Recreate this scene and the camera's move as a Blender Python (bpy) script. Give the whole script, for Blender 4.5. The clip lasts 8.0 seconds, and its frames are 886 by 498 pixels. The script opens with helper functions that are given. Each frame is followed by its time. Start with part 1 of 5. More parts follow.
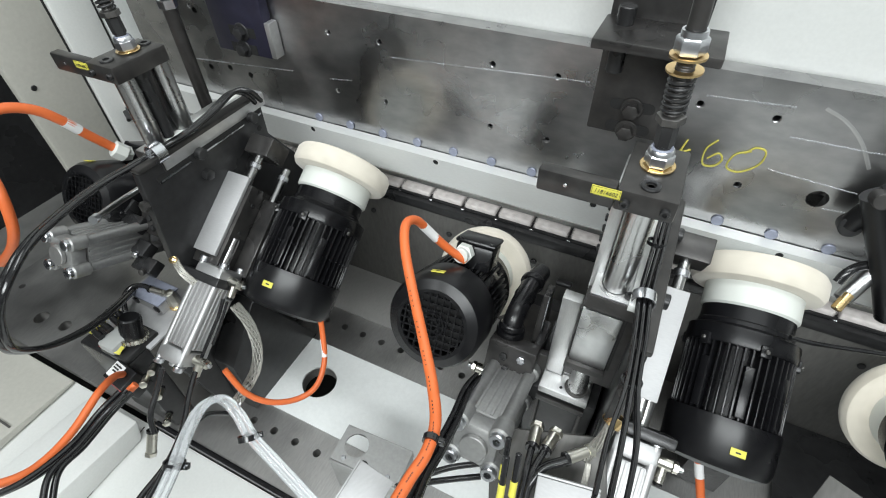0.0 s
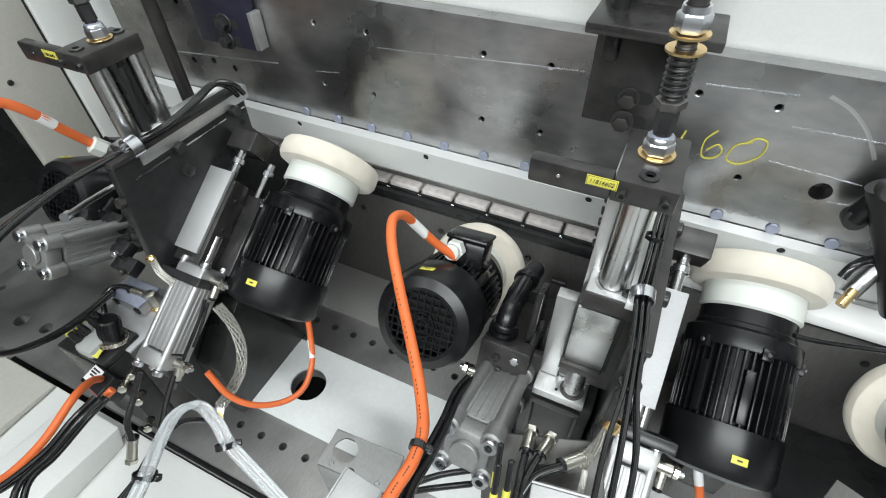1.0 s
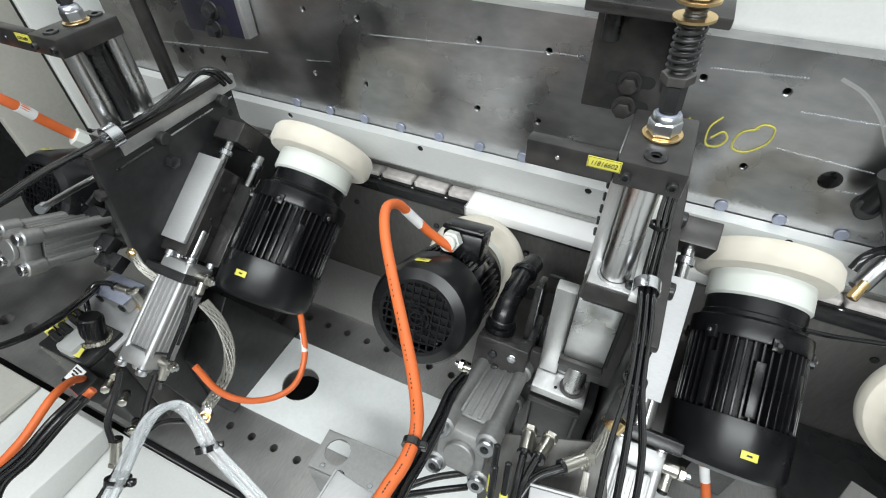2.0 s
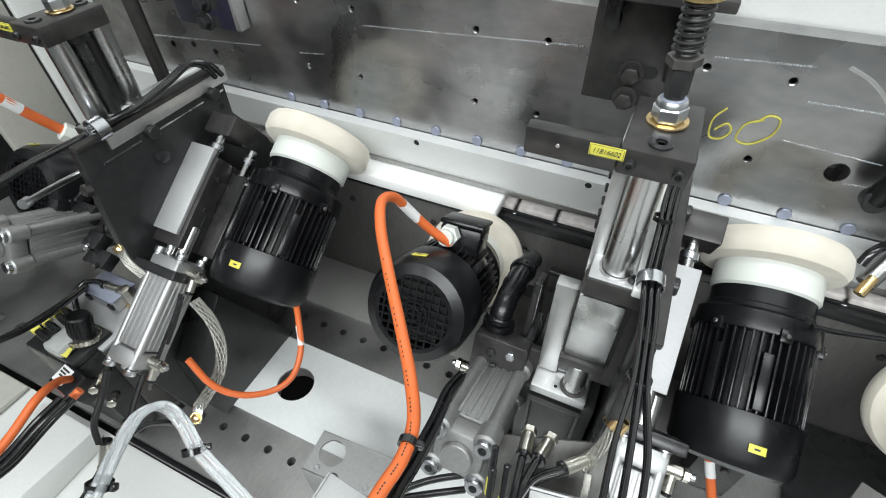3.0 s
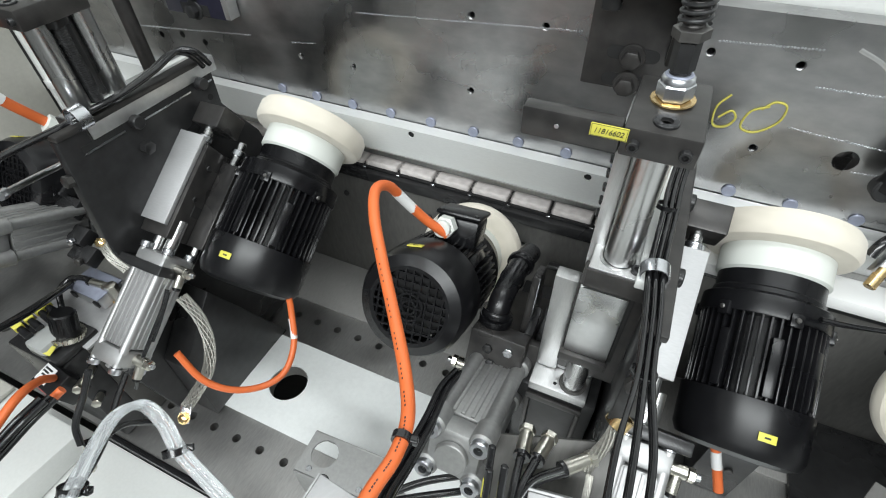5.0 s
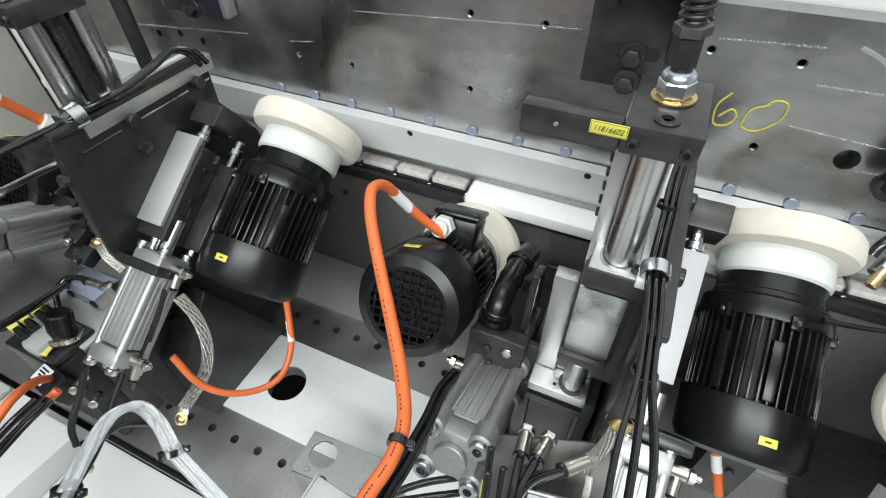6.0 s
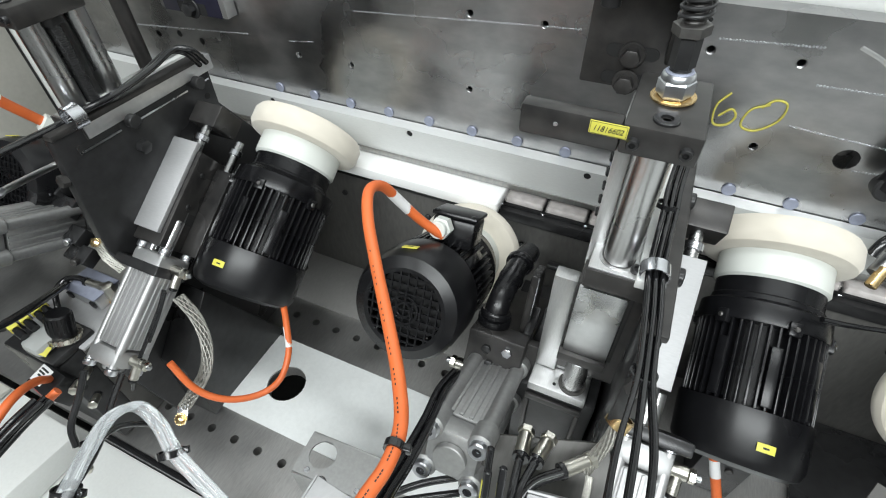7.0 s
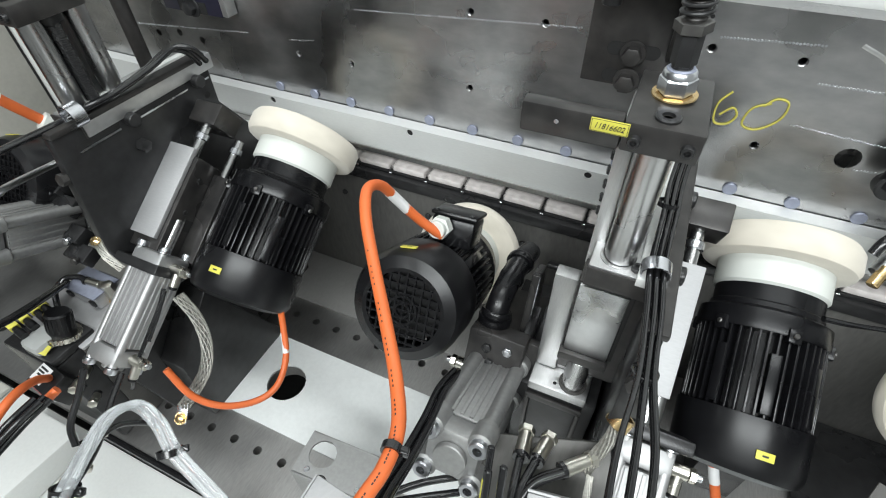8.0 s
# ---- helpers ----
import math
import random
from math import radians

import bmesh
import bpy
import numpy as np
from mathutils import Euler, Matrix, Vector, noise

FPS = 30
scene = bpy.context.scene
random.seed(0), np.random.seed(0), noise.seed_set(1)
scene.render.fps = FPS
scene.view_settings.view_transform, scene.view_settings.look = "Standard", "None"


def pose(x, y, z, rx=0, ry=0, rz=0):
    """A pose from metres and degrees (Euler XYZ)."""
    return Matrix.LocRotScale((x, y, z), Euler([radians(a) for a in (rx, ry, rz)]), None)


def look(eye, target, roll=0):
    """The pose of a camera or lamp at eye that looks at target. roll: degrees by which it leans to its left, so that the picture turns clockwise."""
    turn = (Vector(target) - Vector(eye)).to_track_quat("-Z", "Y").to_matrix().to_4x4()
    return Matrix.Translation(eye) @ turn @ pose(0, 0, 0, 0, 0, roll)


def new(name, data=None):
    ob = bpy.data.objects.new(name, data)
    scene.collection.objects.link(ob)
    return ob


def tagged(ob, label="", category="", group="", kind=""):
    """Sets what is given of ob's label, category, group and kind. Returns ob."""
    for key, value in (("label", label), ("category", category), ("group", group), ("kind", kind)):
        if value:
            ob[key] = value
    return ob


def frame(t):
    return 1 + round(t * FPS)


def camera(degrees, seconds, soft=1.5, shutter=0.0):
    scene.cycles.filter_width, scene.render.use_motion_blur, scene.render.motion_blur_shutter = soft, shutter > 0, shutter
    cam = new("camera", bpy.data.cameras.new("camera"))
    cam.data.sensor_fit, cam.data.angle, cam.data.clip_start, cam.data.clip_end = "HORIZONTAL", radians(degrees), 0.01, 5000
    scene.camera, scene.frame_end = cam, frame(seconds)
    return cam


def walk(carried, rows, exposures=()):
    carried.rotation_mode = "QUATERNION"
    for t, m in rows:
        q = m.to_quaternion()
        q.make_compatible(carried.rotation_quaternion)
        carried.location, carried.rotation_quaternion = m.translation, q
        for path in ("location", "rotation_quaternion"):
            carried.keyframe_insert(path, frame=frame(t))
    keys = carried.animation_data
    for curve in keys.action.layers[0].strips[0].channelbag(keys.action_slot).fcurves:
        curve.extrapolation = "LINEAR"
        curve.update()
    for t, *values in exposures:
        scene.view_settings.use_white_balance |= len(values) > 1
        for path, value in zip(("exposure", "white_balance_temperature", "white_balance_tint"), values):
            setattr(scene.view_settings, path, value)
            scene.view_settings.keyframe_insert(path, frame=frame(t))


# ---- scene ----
cam = camera(83.9, 8.0, soft=1.1, shutter=0.4)
PATH = [
    (0, (0.248, -0.675, 0.43), (-0.388, 0.59, -0.983), -1.2),
    (0.5, (0.248, -0.666, 0.419), (-0.381, 0.602, -0.993), -1.2),
    (1, (0.248, -0.656, 0.408), (-0.373, 0.614, -1.007), -1.1),
    (1.5, (0.248, -0.649, 0.394), (-0.37, 0.623, -1.02), -1.1),
    (3, (0.246, -0.634, 0.366), (-0.364, 0.64, -1.049), -1.1),
    (3.5, (0.246, -0.632, 0.36), (-0.363, 0.644, -1.056), -1.1),
    (4, (0.245, -0.628, 0.353), (-0.362, 0.648, -1.063), -1.1),
    (4.5, (0.246, -0.626, 0.348), (-0.36, 0.651, -1.068), -1.1),
    (6, (0.246, -0.621, 0.341), (-0.358, 0.656, -1.075), -1.1),
    (6.5, (0.246, -0.621, 0.341), (-0.358, 0.656, -1.075), -1.1),
    (7, (0.246, -0.621, 0.341), (-0.357, 0.657, -1.075), -1.1),
    (7.5, (0.246, -0.621, 0.34), (-0.358, 0.656, -1.076), -1.1),
    (8, (0.246, -0.621, 0.339), (-0.358, 0.656, -1.076), -1.1),
]
walk(cam, [(t, look(eye, target, roll)) for t, eye, target, roll in PATH])

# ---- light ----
# Even pale background added as fill light.
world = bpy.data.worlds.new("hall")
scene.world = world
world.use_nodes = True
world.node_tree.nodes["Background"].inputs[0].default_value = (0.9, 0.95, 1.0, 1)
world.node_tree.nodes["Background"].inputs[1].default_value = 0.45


# Unseen area lamps, added to brighten the machine's fronts and tops.
def fill_lamp(x, y, z, sx, sy, watts, tilt=0.0):
    d = bpy.data.lights.new("fill_lamp", "AREA")
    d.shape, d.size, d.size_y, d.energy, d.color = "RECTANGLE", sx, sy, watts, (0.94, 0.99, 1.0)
    ob = new("fill_lamp", d)
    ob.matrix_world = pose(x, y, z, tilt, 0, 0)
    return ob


fill_lamp(0.5, -2.1, 1.75, 2.8, 0.6, 86, 55)
fill_lamp(0.5, -0.5, 2.3, 2.6, 0.35, 30)
scene.view_settings.exposure = 0.0


# ---- materials ----
def mat(name, color, rough=0.5, metal=0.0, var=0.15, scale=40.0, bump=0.05, stretch=(1, 1, 1), bscale=None, spec=0.5,
        tint=None, coat=0.0, trans=0.0, sheen=0.0, rvar=0.12, big=6.0):
    m = bpy.data.materials.new(name)
    m.use_nodes = True
    nt = m.node_tree
    n, l = nt.nodes, nt.links
    b = n["Principled BSDF"]
    tc = n.new("ShaderNodeTexCoord")
    mp = n.new("ShaderNodeMapping")
    mp.inputs["Scale"].default_value = stretch
    l.new(tc.outputs["Object"], mp.inputs["Vector"])
    n1 = n.new("ShaderNodeTexNoise")
    n1.inputs["Scale"].default_value = scale
    n1.inputs["Detail"].default_value = 6
    n2 = n.new("ShaderNodeTexNoise")
    n2.inputs["Scale"].default_value = big
    n2.inputs["Detail"].default_value = 4
    l.new(mp.outputs[0], n1.inputs["Vector"])
    l.new(tc.outputs["Object"], n2.inputs["Vector"])
    add = n.new("ShaderNodeMath")
    add.operation = "ADD"
    l.new(n1.outputs[0], add.inputs[0])
    l.new(n2.outputs[0], add.inputs[1])
    ramp = n.new("ShaderNodeMapRange")
    ramp.inputs["From Min"].default_value, ramp.inputs["From Max"].default_value = 0.65, 1.35
    l.new(add.outputs[0], ramp.inputs["Value"])
    mix = n.new("ShaderNodeMix")
    mix.data_type = "RGBA"
    dark = [c * (1 - var) for c in color]
    light = [min(1, c * (1 + var)) for c in (tint or color)]
    mix.inputs["A"].default_value = (*dark, 1)
    mix.inputs["B"].default_value = (*light, 1)
    l.new(ramp.outputs[0], mix.inputs["Factor"])
    l.new(mix.outputs["Result"], b.inputs["Base Color"])
    rr = n.new("ShaderNodeMapRange")
    rr.inputs["From Min"].default_value, rr.inputs["From Max"].default_value = 0.3, 0.7
    rr.inputs["To Min"].default_value, rr.inputs["To Max"].default_value = max(0.02, rough - rvar), min(1, rough + rvar)
    l.new(n2.outputs[0], rr.inputs["Value"])
    l.new(rr.outputs[0], b.inputs["Roughness"])
    b.inputs["Metallic"].default_value = metal
    b.inputs["Specular IOR Level"].default_value = spec
    b.inputs["Coat Weight"].default_value = coat
    b.inputs["Transmission Weight"].default_value = trans
    b.inputs["Sheen Weight"].default_value = sheen
    if bump:
        bp = n.new("ShaderNodeBump")
        bp.inputs["Strength"].default_value = bump
        bp.inputs["Distance"].default_value = 0.001
        if bscale:
            n3 = n.new("ShaderNodeTexNoise")
            n3.inputs["Scale"].default_value = bscale
            n3.inputs["Detail"].default_value = 3
            l.new(mp.outputs[0], n3.inputs["Vector"])
            l.new(n3.outputs[0], bp.inputs["Height"])
        else:
            l.new(n1.outputs[0], bp.inputs["Height"])
        l.new(bp.outputs[0], b.inputs["Normal"])
    return m


STEEL = mat("ground_steel", (0.40, 0.40, 0.41), 0.30, 1.0, 0.22, 34, 0.05, (0.7, 1, 1.4), bscale=240, tint=(0.44, 0.435, 0.435), big=7.0, rvar=0.15)
STEEL_BASE = mat("machined_base_steel", (0.42, 0.415, 0.405), 0.48, 1.0, 0.16, 90, 0.08, (6, 1, 1), big=8.0)
GREY_STRIP = mat("milled_grey_steel", (0.27, 0.265, 0.255), 0.5, 0.35, 0.15, 90, 0.06, (6, 1, 1), big=8.0)
STEEL_DARK = mat("dark_oiled_steel", (0.095, 0.092, 0.087), 0.5, 0.4, 0.25, 50, 0.08, (4, 1, 1))
BED = mat("bed_plate_steel", (0.150, 0.146, 0.138), 0.45, 0.4, 0.22, 50, 0.06, (4, 1, 1))
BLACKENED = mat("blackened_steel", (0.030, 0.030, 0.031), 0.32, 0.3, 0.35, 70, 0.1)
BLACK_BLOCK = mat("black_oxide_steel", (0.044, 0.043, 0.043), 0.36, 0.45, 0.35, 60, 0.14, tint=(0.052, 0.049, 0.047))
# Bluish base colour holds the purple light reflected near the left bracket.
BLUE_LIT = mat("blue_lit_steel", (0.034, 0.033, 0.058), 0.34, 0.45, 0.3, 60, 0.12)
ALU = mat("milled_aluminium", (0.62, 0.62, 0.62), 0.42, 1.0, 0.10, 120, 0.06, (8, 1, 1))
ALU_FACE = mat("satin_aluminium", (0.47, 0.47, 0.475), 0.55, 0.55, 0.07, 140, 0.05, (1, 1, 9), rvar=0.06)
ALU_RAIL = mat("anodised_rail", (0.66, 0.67, 0.66), 0.45, 0.25, 0.05, 150, 0.02, (1, 6, 6))
ALU_CYL = mat("anodised_cylinder", (0.46, 0.46, 0.46), 0.5, 0.8, 0.07, 150, 0.02)
CAST = mat("cast_aluminium", (0.38, 0.38, 0.375), 0.5, 0.8, 0.12, 200, 0.12)
CHROME = mat("hard_chrome", (0.50, 0.50, 0.50), 0.27, 1.0, 0.05, 200, 0.0, rvar=0.05)
ZINC = mat("zinc_plate", (0.62, 0.63, 0.66), 0.28, 1.0, 0.08, 150, 0.03, rvar=0.06)
BRASS = mat("yellow_passivated_zinc", (0.75, 0.55, 0.28), 0.25, 1.0, 0.15, 100, 0.03)
NICKEL = mat("nickel_brass", (0.60, 0.58, 0.52), 0.28, 1.0, 0.08, 150, 0.02, rvar=0.06)
SPRING = mat("spring_steel", (0.16, 0.155, 0.15), 0.35, 0.9, 0.2, 150, 0.05)
MOTOR = mat("black_motor_paint", (0.006, 0.006, 0.007), 0.28, 0.0, 0.4, 90, 0.10, coat=0.0, rvar=0.1, spec=0.35)
PLASTIC = mat("black_plastic", (0.007, 0.007, 0.008), 0.32, 0.0, 0.3, 120, 0.05, rvar=0.08, spec=0.4)
RUBBER = mat("black_cable_sheath", (0.012, 0.012, 0.013), 0.17, rvar=0.05, metal=0.0, var=0.3, scale=150, bump=0.02, spec=0.65)
FELT = mat("cream_felt", (0.66, 0.61, 0.52), 0.95, 0.0, 0.07, 60, 0.35, bscale=700, spec=0.1, sheen=0.3, tint=(0.72, 0.67, 0.58))
NYLON = mat("white_nylon", (0.68, 0.70, 0.66), 0.45, 0.0, 0.03, 40, 0.02)
WHITE = mat("white_powder_coat", (0.74, 0.75, 0.73), 0.5, 0.0, 0.04, 200, 0.08, bscale=900)
WHITE_SHEET = mat("grey_white_sheet", (0.80, 0.82, 0.81), 0.45, 0.0, 0.05, 150, 0.05, bscale=800)
# Cream paint of the pillar, also the shade colour of the white tray.
CREAM_AND_SHADE = mat("cream_paint_and_tray_shade", (0.48, 0.47, 0.425), 0.5, 0.0, 0.07, 120, 0.06, bscale=700)
BOARD = mat("white_melamine", (0.86, 0.86, 0.85), 0.4, 0.0, 0.02, 60, 0.01)
PAD = mat("worn_pink_grey_pad", (0.80, 0.74, 0.71), 0.7, 0.0, 0.22, 90, 0.2, tint=(0.80, 0.76, 0.74))
ORANGE = mat("orange_cable_sheath", (0.70, 0.15, 0.04), 0.42, 0.0, 0.08, 60, 0.04)
YELLOW = mat("yellow_label", (0.66, 0.61, 0.09), 0.5, 0.0, 0.05, 80, 0.0)
INK = mat("black_ink", (0.02, 0.02, 0.02), 0.6, 0.0, 0.2, 80, 0.0)
CHALK = mat("yellow_paint_marker", (0.50, 0.45, 0.09), 0.75, 0.0, 0.25, 300, 0.1)
PAPER = mat("white_label", (0.78, 0.78, 0.78), 0.5, 0.0, 0.05, 80, 0.0)
RED = mat("red_print", (0.55, 0.05, 0.05), 0.5, 0.0, 0.1, 80, 0.0)
# Near-black colour for the shade inside bores, slots and gaps.
HOLE_SHADE = mat("bore_shadow_black", (0.012, 0.012, 0.012), 0.8, 0.0, 0.2, 60, 0.0)
TUBE = mat("clear_polyurethane", (0.92, 0.95, 0.97), 0.10, 0.0, 0.02, 60, 0.0, trans=0.75, rvar=0.04)
BRAID = mat("tinned_copper_braid", (0.36, 0.35, 0.32), 0.45, 0.9, 0.3, 400, 0.5, bscale=900)
PLUG = mat("blue_grey_plug", (0.30, 0.32, 0.40), 0.45, 0.5, 0.15, 120, 0.05)
PLUG_GREY = mat("milky_grey_plastic", (0.36, 0.37, 0.36), 0.35, 0.0, 0.12, 60, 0.03)
POLISHED = mat("polished_aluminium", (0.60, 0.605, 0.61), 0.30, 1.0, 0.10, 90, 0.03, big=14.0, rvar=0.08)
HALL = mat("hall_wall_paint", (0.72, 0.73, 0.72), 0.8, 0.0, 0.05, 8, 0.02)
CONCRETE = mat("hall_concrete", (0.46, 0.45, 0.44), 0.7, 0.0, 0.15, 12, 0.1)


# ---- building blocks ----
def thing(name, label, category, group="", kind="", m=None):
    ob = new(name)
    ob.empty_display_size = 0.05
    if m is not None:
        ob.matrix_world = m
    return tagged(ob, label, category, group, kind)


def shade(me, angle=35):
    co = math.cos(radians(angle))
    bm = bmesh.new()
    bm.from_mesh(me)
    for f in bm.faces:
        f.smooth = True
    for e in bm.edges:
        if len(e.link_faces) == 2 and e.link_faces[0].normal.dot(e.link_faces[1].normal) < co:
            e.smooth = False
    bm.to_mesh(me)
    bm.free()


def mesh_of(name, bm, material):
    me = bpy.data.meshes.new(name)
    bm.normal_update()
    bm.to_mesh(me)
    bm.free()
    me.materials.append(material)
    shade(me)
    return me


def part(name, bm, material, parent=None, label="", kind=""):
    ob = new(name, mesh_of(name, bm, material))
    if parent is not None:
        ob.parent = parent
    return tagged(ob, label, kind=kind)


def solo(name, bm, material, label, category, group="", kind=""):
    return tagged(part(name, bm, material), label, category, group, kind)


def blk(bm, x0, x1, y0, y1, z0, z1, bev=0.0015, m=None):
    r = bmesh.ops.create_cube(bm, size=1.0)
    vs = r["verts"]
    for v in vs:
        v.co = Vector((x0 + (v.co.x + 0.5) * (x1 - x0), y0 + (v.co.y + 0.5) * (y1 - y0), z0 + (v.co.z + 0.5) * (z1 - z0)))
    if bev:
        es = list({e for v in vs for e in v.link_edges})
        r = bmesh.ops.bevel(bm, geom=es, offset=bev, segments=2, affect="EDGES", profile=0.5)
        vs = list({v for v in vs if v.is_valid} | set(r["verts"]))
    if m is not None:
        for v in vs:
            v.co = m @ v.co
    return bm


def box(x0, x1, y0, y1, z0, z1, bev=0.0015, m=None):
    return blk(bmesh.new(), x0, x1, y0, y1, z0, z1, bev, m)


def ring(bm, profile, m=None, seg=40, closed=False):
    """Turns a profile of (radius, height) about z."""
    rows = []
    for r, z in profile:
        if r < 1e-6:
            rows.append([bm.verts.new(Vector((0, 0, z)))])
        else:
            rows.append([bm.verts.new(Vector((r * math.cos(2 * math.pi * i / seg), r * math.sin(2 * math.pi * i / seg), z))) for i in range(seg)])
    pairs = list(zip(rows, rows[1:])) + ([(rows[-1], rows[0])] if closed else [])
    for a, b in pairs:
        for i in range(seg):
            j = (i + 1) % seg
            q = [a[i % len(a)], a[j % len(a)], b[j % len(b)], b[i % len(b)]]
            q = list(dict.fromkeys(q))
            if len(q) > 2:
                bm.faces.new(q)
    if m is not None:
        for row in rows:
            for v in row:
                v.co = m @ v.co
    return bm


def rod(bm, r, z0, z1, m=None, seg=24, ch=0.001):
    return ring(bm, [(0, z0), (r - ch, z0), (r, z0 + ch), (r, z1 - ch), (r - ch, z1), (0, z1)], m, seg)


def turned(profile, m=None, seg=40, closed=False):
    return ring(bmesh.new(), profile, m, seg, closed)


def cyl(r, z0, z1, m=None, seg=24, ch=0.001):
    return rod(bmesh.new(), r, z0, z1, m, seg, ch)


def hexa(bm, af, z0, z1, m=None):
    r = af / math.sqrt(3)
    c = 0.12 * r
    return ring(bm, [(0, z0), (r - c, z0), (r, z0 + c * 0.6), (r, z1 - c * 0.6), (r - c, z1), (0, z1)], m, 6)


def nut(bm, af, bore, z0, z1, m=None):
    r = af / math.sqrt(3)
    return ring(bm, [(bore, z0), (r * 0.9, z0), (r, z0 + 0.0015), (r, z1 - 0.0015), (r * 0.9, z1), (bore, z1)], m, 6, True)


def smooth_path(pts, n=8):
    p = [Vector(q) for q in pts]
    p = [p[0] * 2 - p[1]] + p + [p[-1] * 2 - p[-2]]
    out = []
    for i in range(1, len(p) - 2):
        for k in range(n):
            t = k / n
            a, b, c, d = p[i - 1], p[i], p[i + 1], p[i + 2]
            out.append(0.5 * ((2 * b) + (c - a) * t + (2 * a - 5 * b + 4 * c - d) * t * t + (3 * b - a - 3 * c + d) * t ** 3))
    out.append(p[-2])
    return out


def sweep(bm, pts, r, seg=12, n=8, wave=0.0):
    path = smooth_path(pts, n)
    up = Vector((0.3, 0.2, 1)).normalized()
    rows = []
    for i, q in enumerate(path):
        d = (path[min(i + 1, len(path) - 1)] - path[max(i - 1, 0)]).normalized()
        up = (up - d * up.dot(d)).normalized()
        s = d.cross(up)
        rr = r * (1 + wave * (1 if i % 2 else -1))
        rows.append([bm.verts.new(q + rr * (math.cos(2 * math.pi * k / seg) * up + math.sin(2 * math.pi * k / seg) * s)) for k in range(seg)])
    for a, b in zip(rows, rows[1:]):
        for k in range(seg):
            j = (k + 1) % seg
            bm.faces.new((a[k], a[j], b[j], b[k]))
    bm.faces.new(rows[0][::-1])
    bm.faces.new(rows[-1])
    return bm


def tube(pts, r, seg=12, n=8, wave=0.0):
    return sweep(bmesh.new(), pts, r, seg, n, wave)


def axes(o, ex, ey, ez):
    return Matrix(((ex[0], ey[0], ez[0], o[0]), (ex[1], ey[1], ez[1], o[1]), (ex[2], ey[2], ez[2], o[2]), (0, 0, 0, 1)))


def aim(o, d):
    """A pose at o whose z axis runs along d."""
    return Matrix.Translation(o) @ Vector(d).to_track_quat("Z", "Y").to_matrix().to_4x4()


def plate_yz(poly, x0, x1, bev=0.002):
    """A plate from a polygon of (y, z), between x0 and x1."""
    bm = bmesh.new()
    a = [bm.verts.new((x0, y, z)) for y, z in poly]
    b = [bm.verts.new((x1, y, z)) for y, z in poly]
    bm.faces.new(a)
    bm.faces.new(b[::-1])
    for i in range(len(a)):
        j = (i + 1) % len(a)
        bm.faces.new((a[i], b[i], b[j], a[j]))
    bmesh.ops.recalc_face_normals(bm, faces=bm.faces)
    if bev:
        bmesh.ops.bevel(bm, geom=bm.edges[:], offset=bev, segments=2, affect="EDGES", profile=0.5)
    return bm


def pierced(w, h, holes, depth, n=24):
    """A sheet of w by h in x and y, top at z = 0, with round holes (x, y, r) that go through it."""
    bm = bmesh.new()
    edges = []
    loop = [bm.verts.new((x, y, 0)) for x, y in ((0, 0), (w, 0), (w, h), (0, h))]
    edges += [bm.edges.new((loop[i], loop[(i + 1) % 4])) for i in range(4)]
    for x, y, r in holes:
        k = n if r > 0.02 else 14
        c = [bm.verts.new((x + r * math.cos(2 * math.pi * i / k), y + r * math.sin(2 * math.pi * i / k), 0)) for i in range(k)]
        edges += [bm.edges.new((c[i], c[(i + 1) % k])) for i in range(k)]
    bmesh.ops.triangle_fill(bm, use_beauty=True, use_dissolve=False, edges=edges)
    bmesh.ops.recalc_face_normals(bm, faces=bm.faces)
    if bm.faces[:][0].normal.z < 0:
        bmesh.ops.reverse_faces(bm, faces=bm.faces[:])
    r = bmesh.ops.extrude_face_region(bm, geom=bm.faces[:])
    bmesh.ops.translate(bm, verts=[v for v in r["geom"] if isinstance(v, bmesh.types.BMVert)], vec=(0, 0, -depth))
    bmesh.ops.recalc_face_normals(bm, faces=bm.faces)
    return bm


def moved(bm, m):
    bm.transform(m)
    return bm


# ---- unseen hall shell, added around the machine for its reflections ----
def hall():
    solo("floor", box(-4, 4, -4, 3, -1.3, -1.25, 0), CONCRETE, "grey concrete floor of the unseen workshop hall", "floor", kind="structure")
    solo("ceiling", box(-4, 4, -4, 3, 2.6, 2.65, 0), HALL, "pale painted ceiling of the unseen workshop hall", "ceiling", kind="structure")
    for name, b in (("wall_north", (-4, 4, 2.95, 3, -1.25, 2.6)), ("wall_south", (-4, 4, -4, -3.95, -1.25, 2.6)),
                    ("wall_west", (-4, -3.95, -3.95, 2.95, -1.25, 2.6)), ("wall_east", (3.95, 4, -3.95, 2.95, -1.25, 2.6))):
        solo(name, box(*b, 0), HALL, "pale painted wall of the unseen workshop hall", "wall", kind="structure")


hall()


# ---- machine frame ----
BEAM_Z0, BEAM_Z1 = -0.077, 0.153
TABLE_Z = -0.482


def xz(m_bm, y):
    """Stands a sheet made in x and y upright: its y becomes z, and it faces the front at y."""
    return moved(m_bm, axes((0, y, 0), (1, 0, 0), (0, 0, 1), (0, -1, 0)))


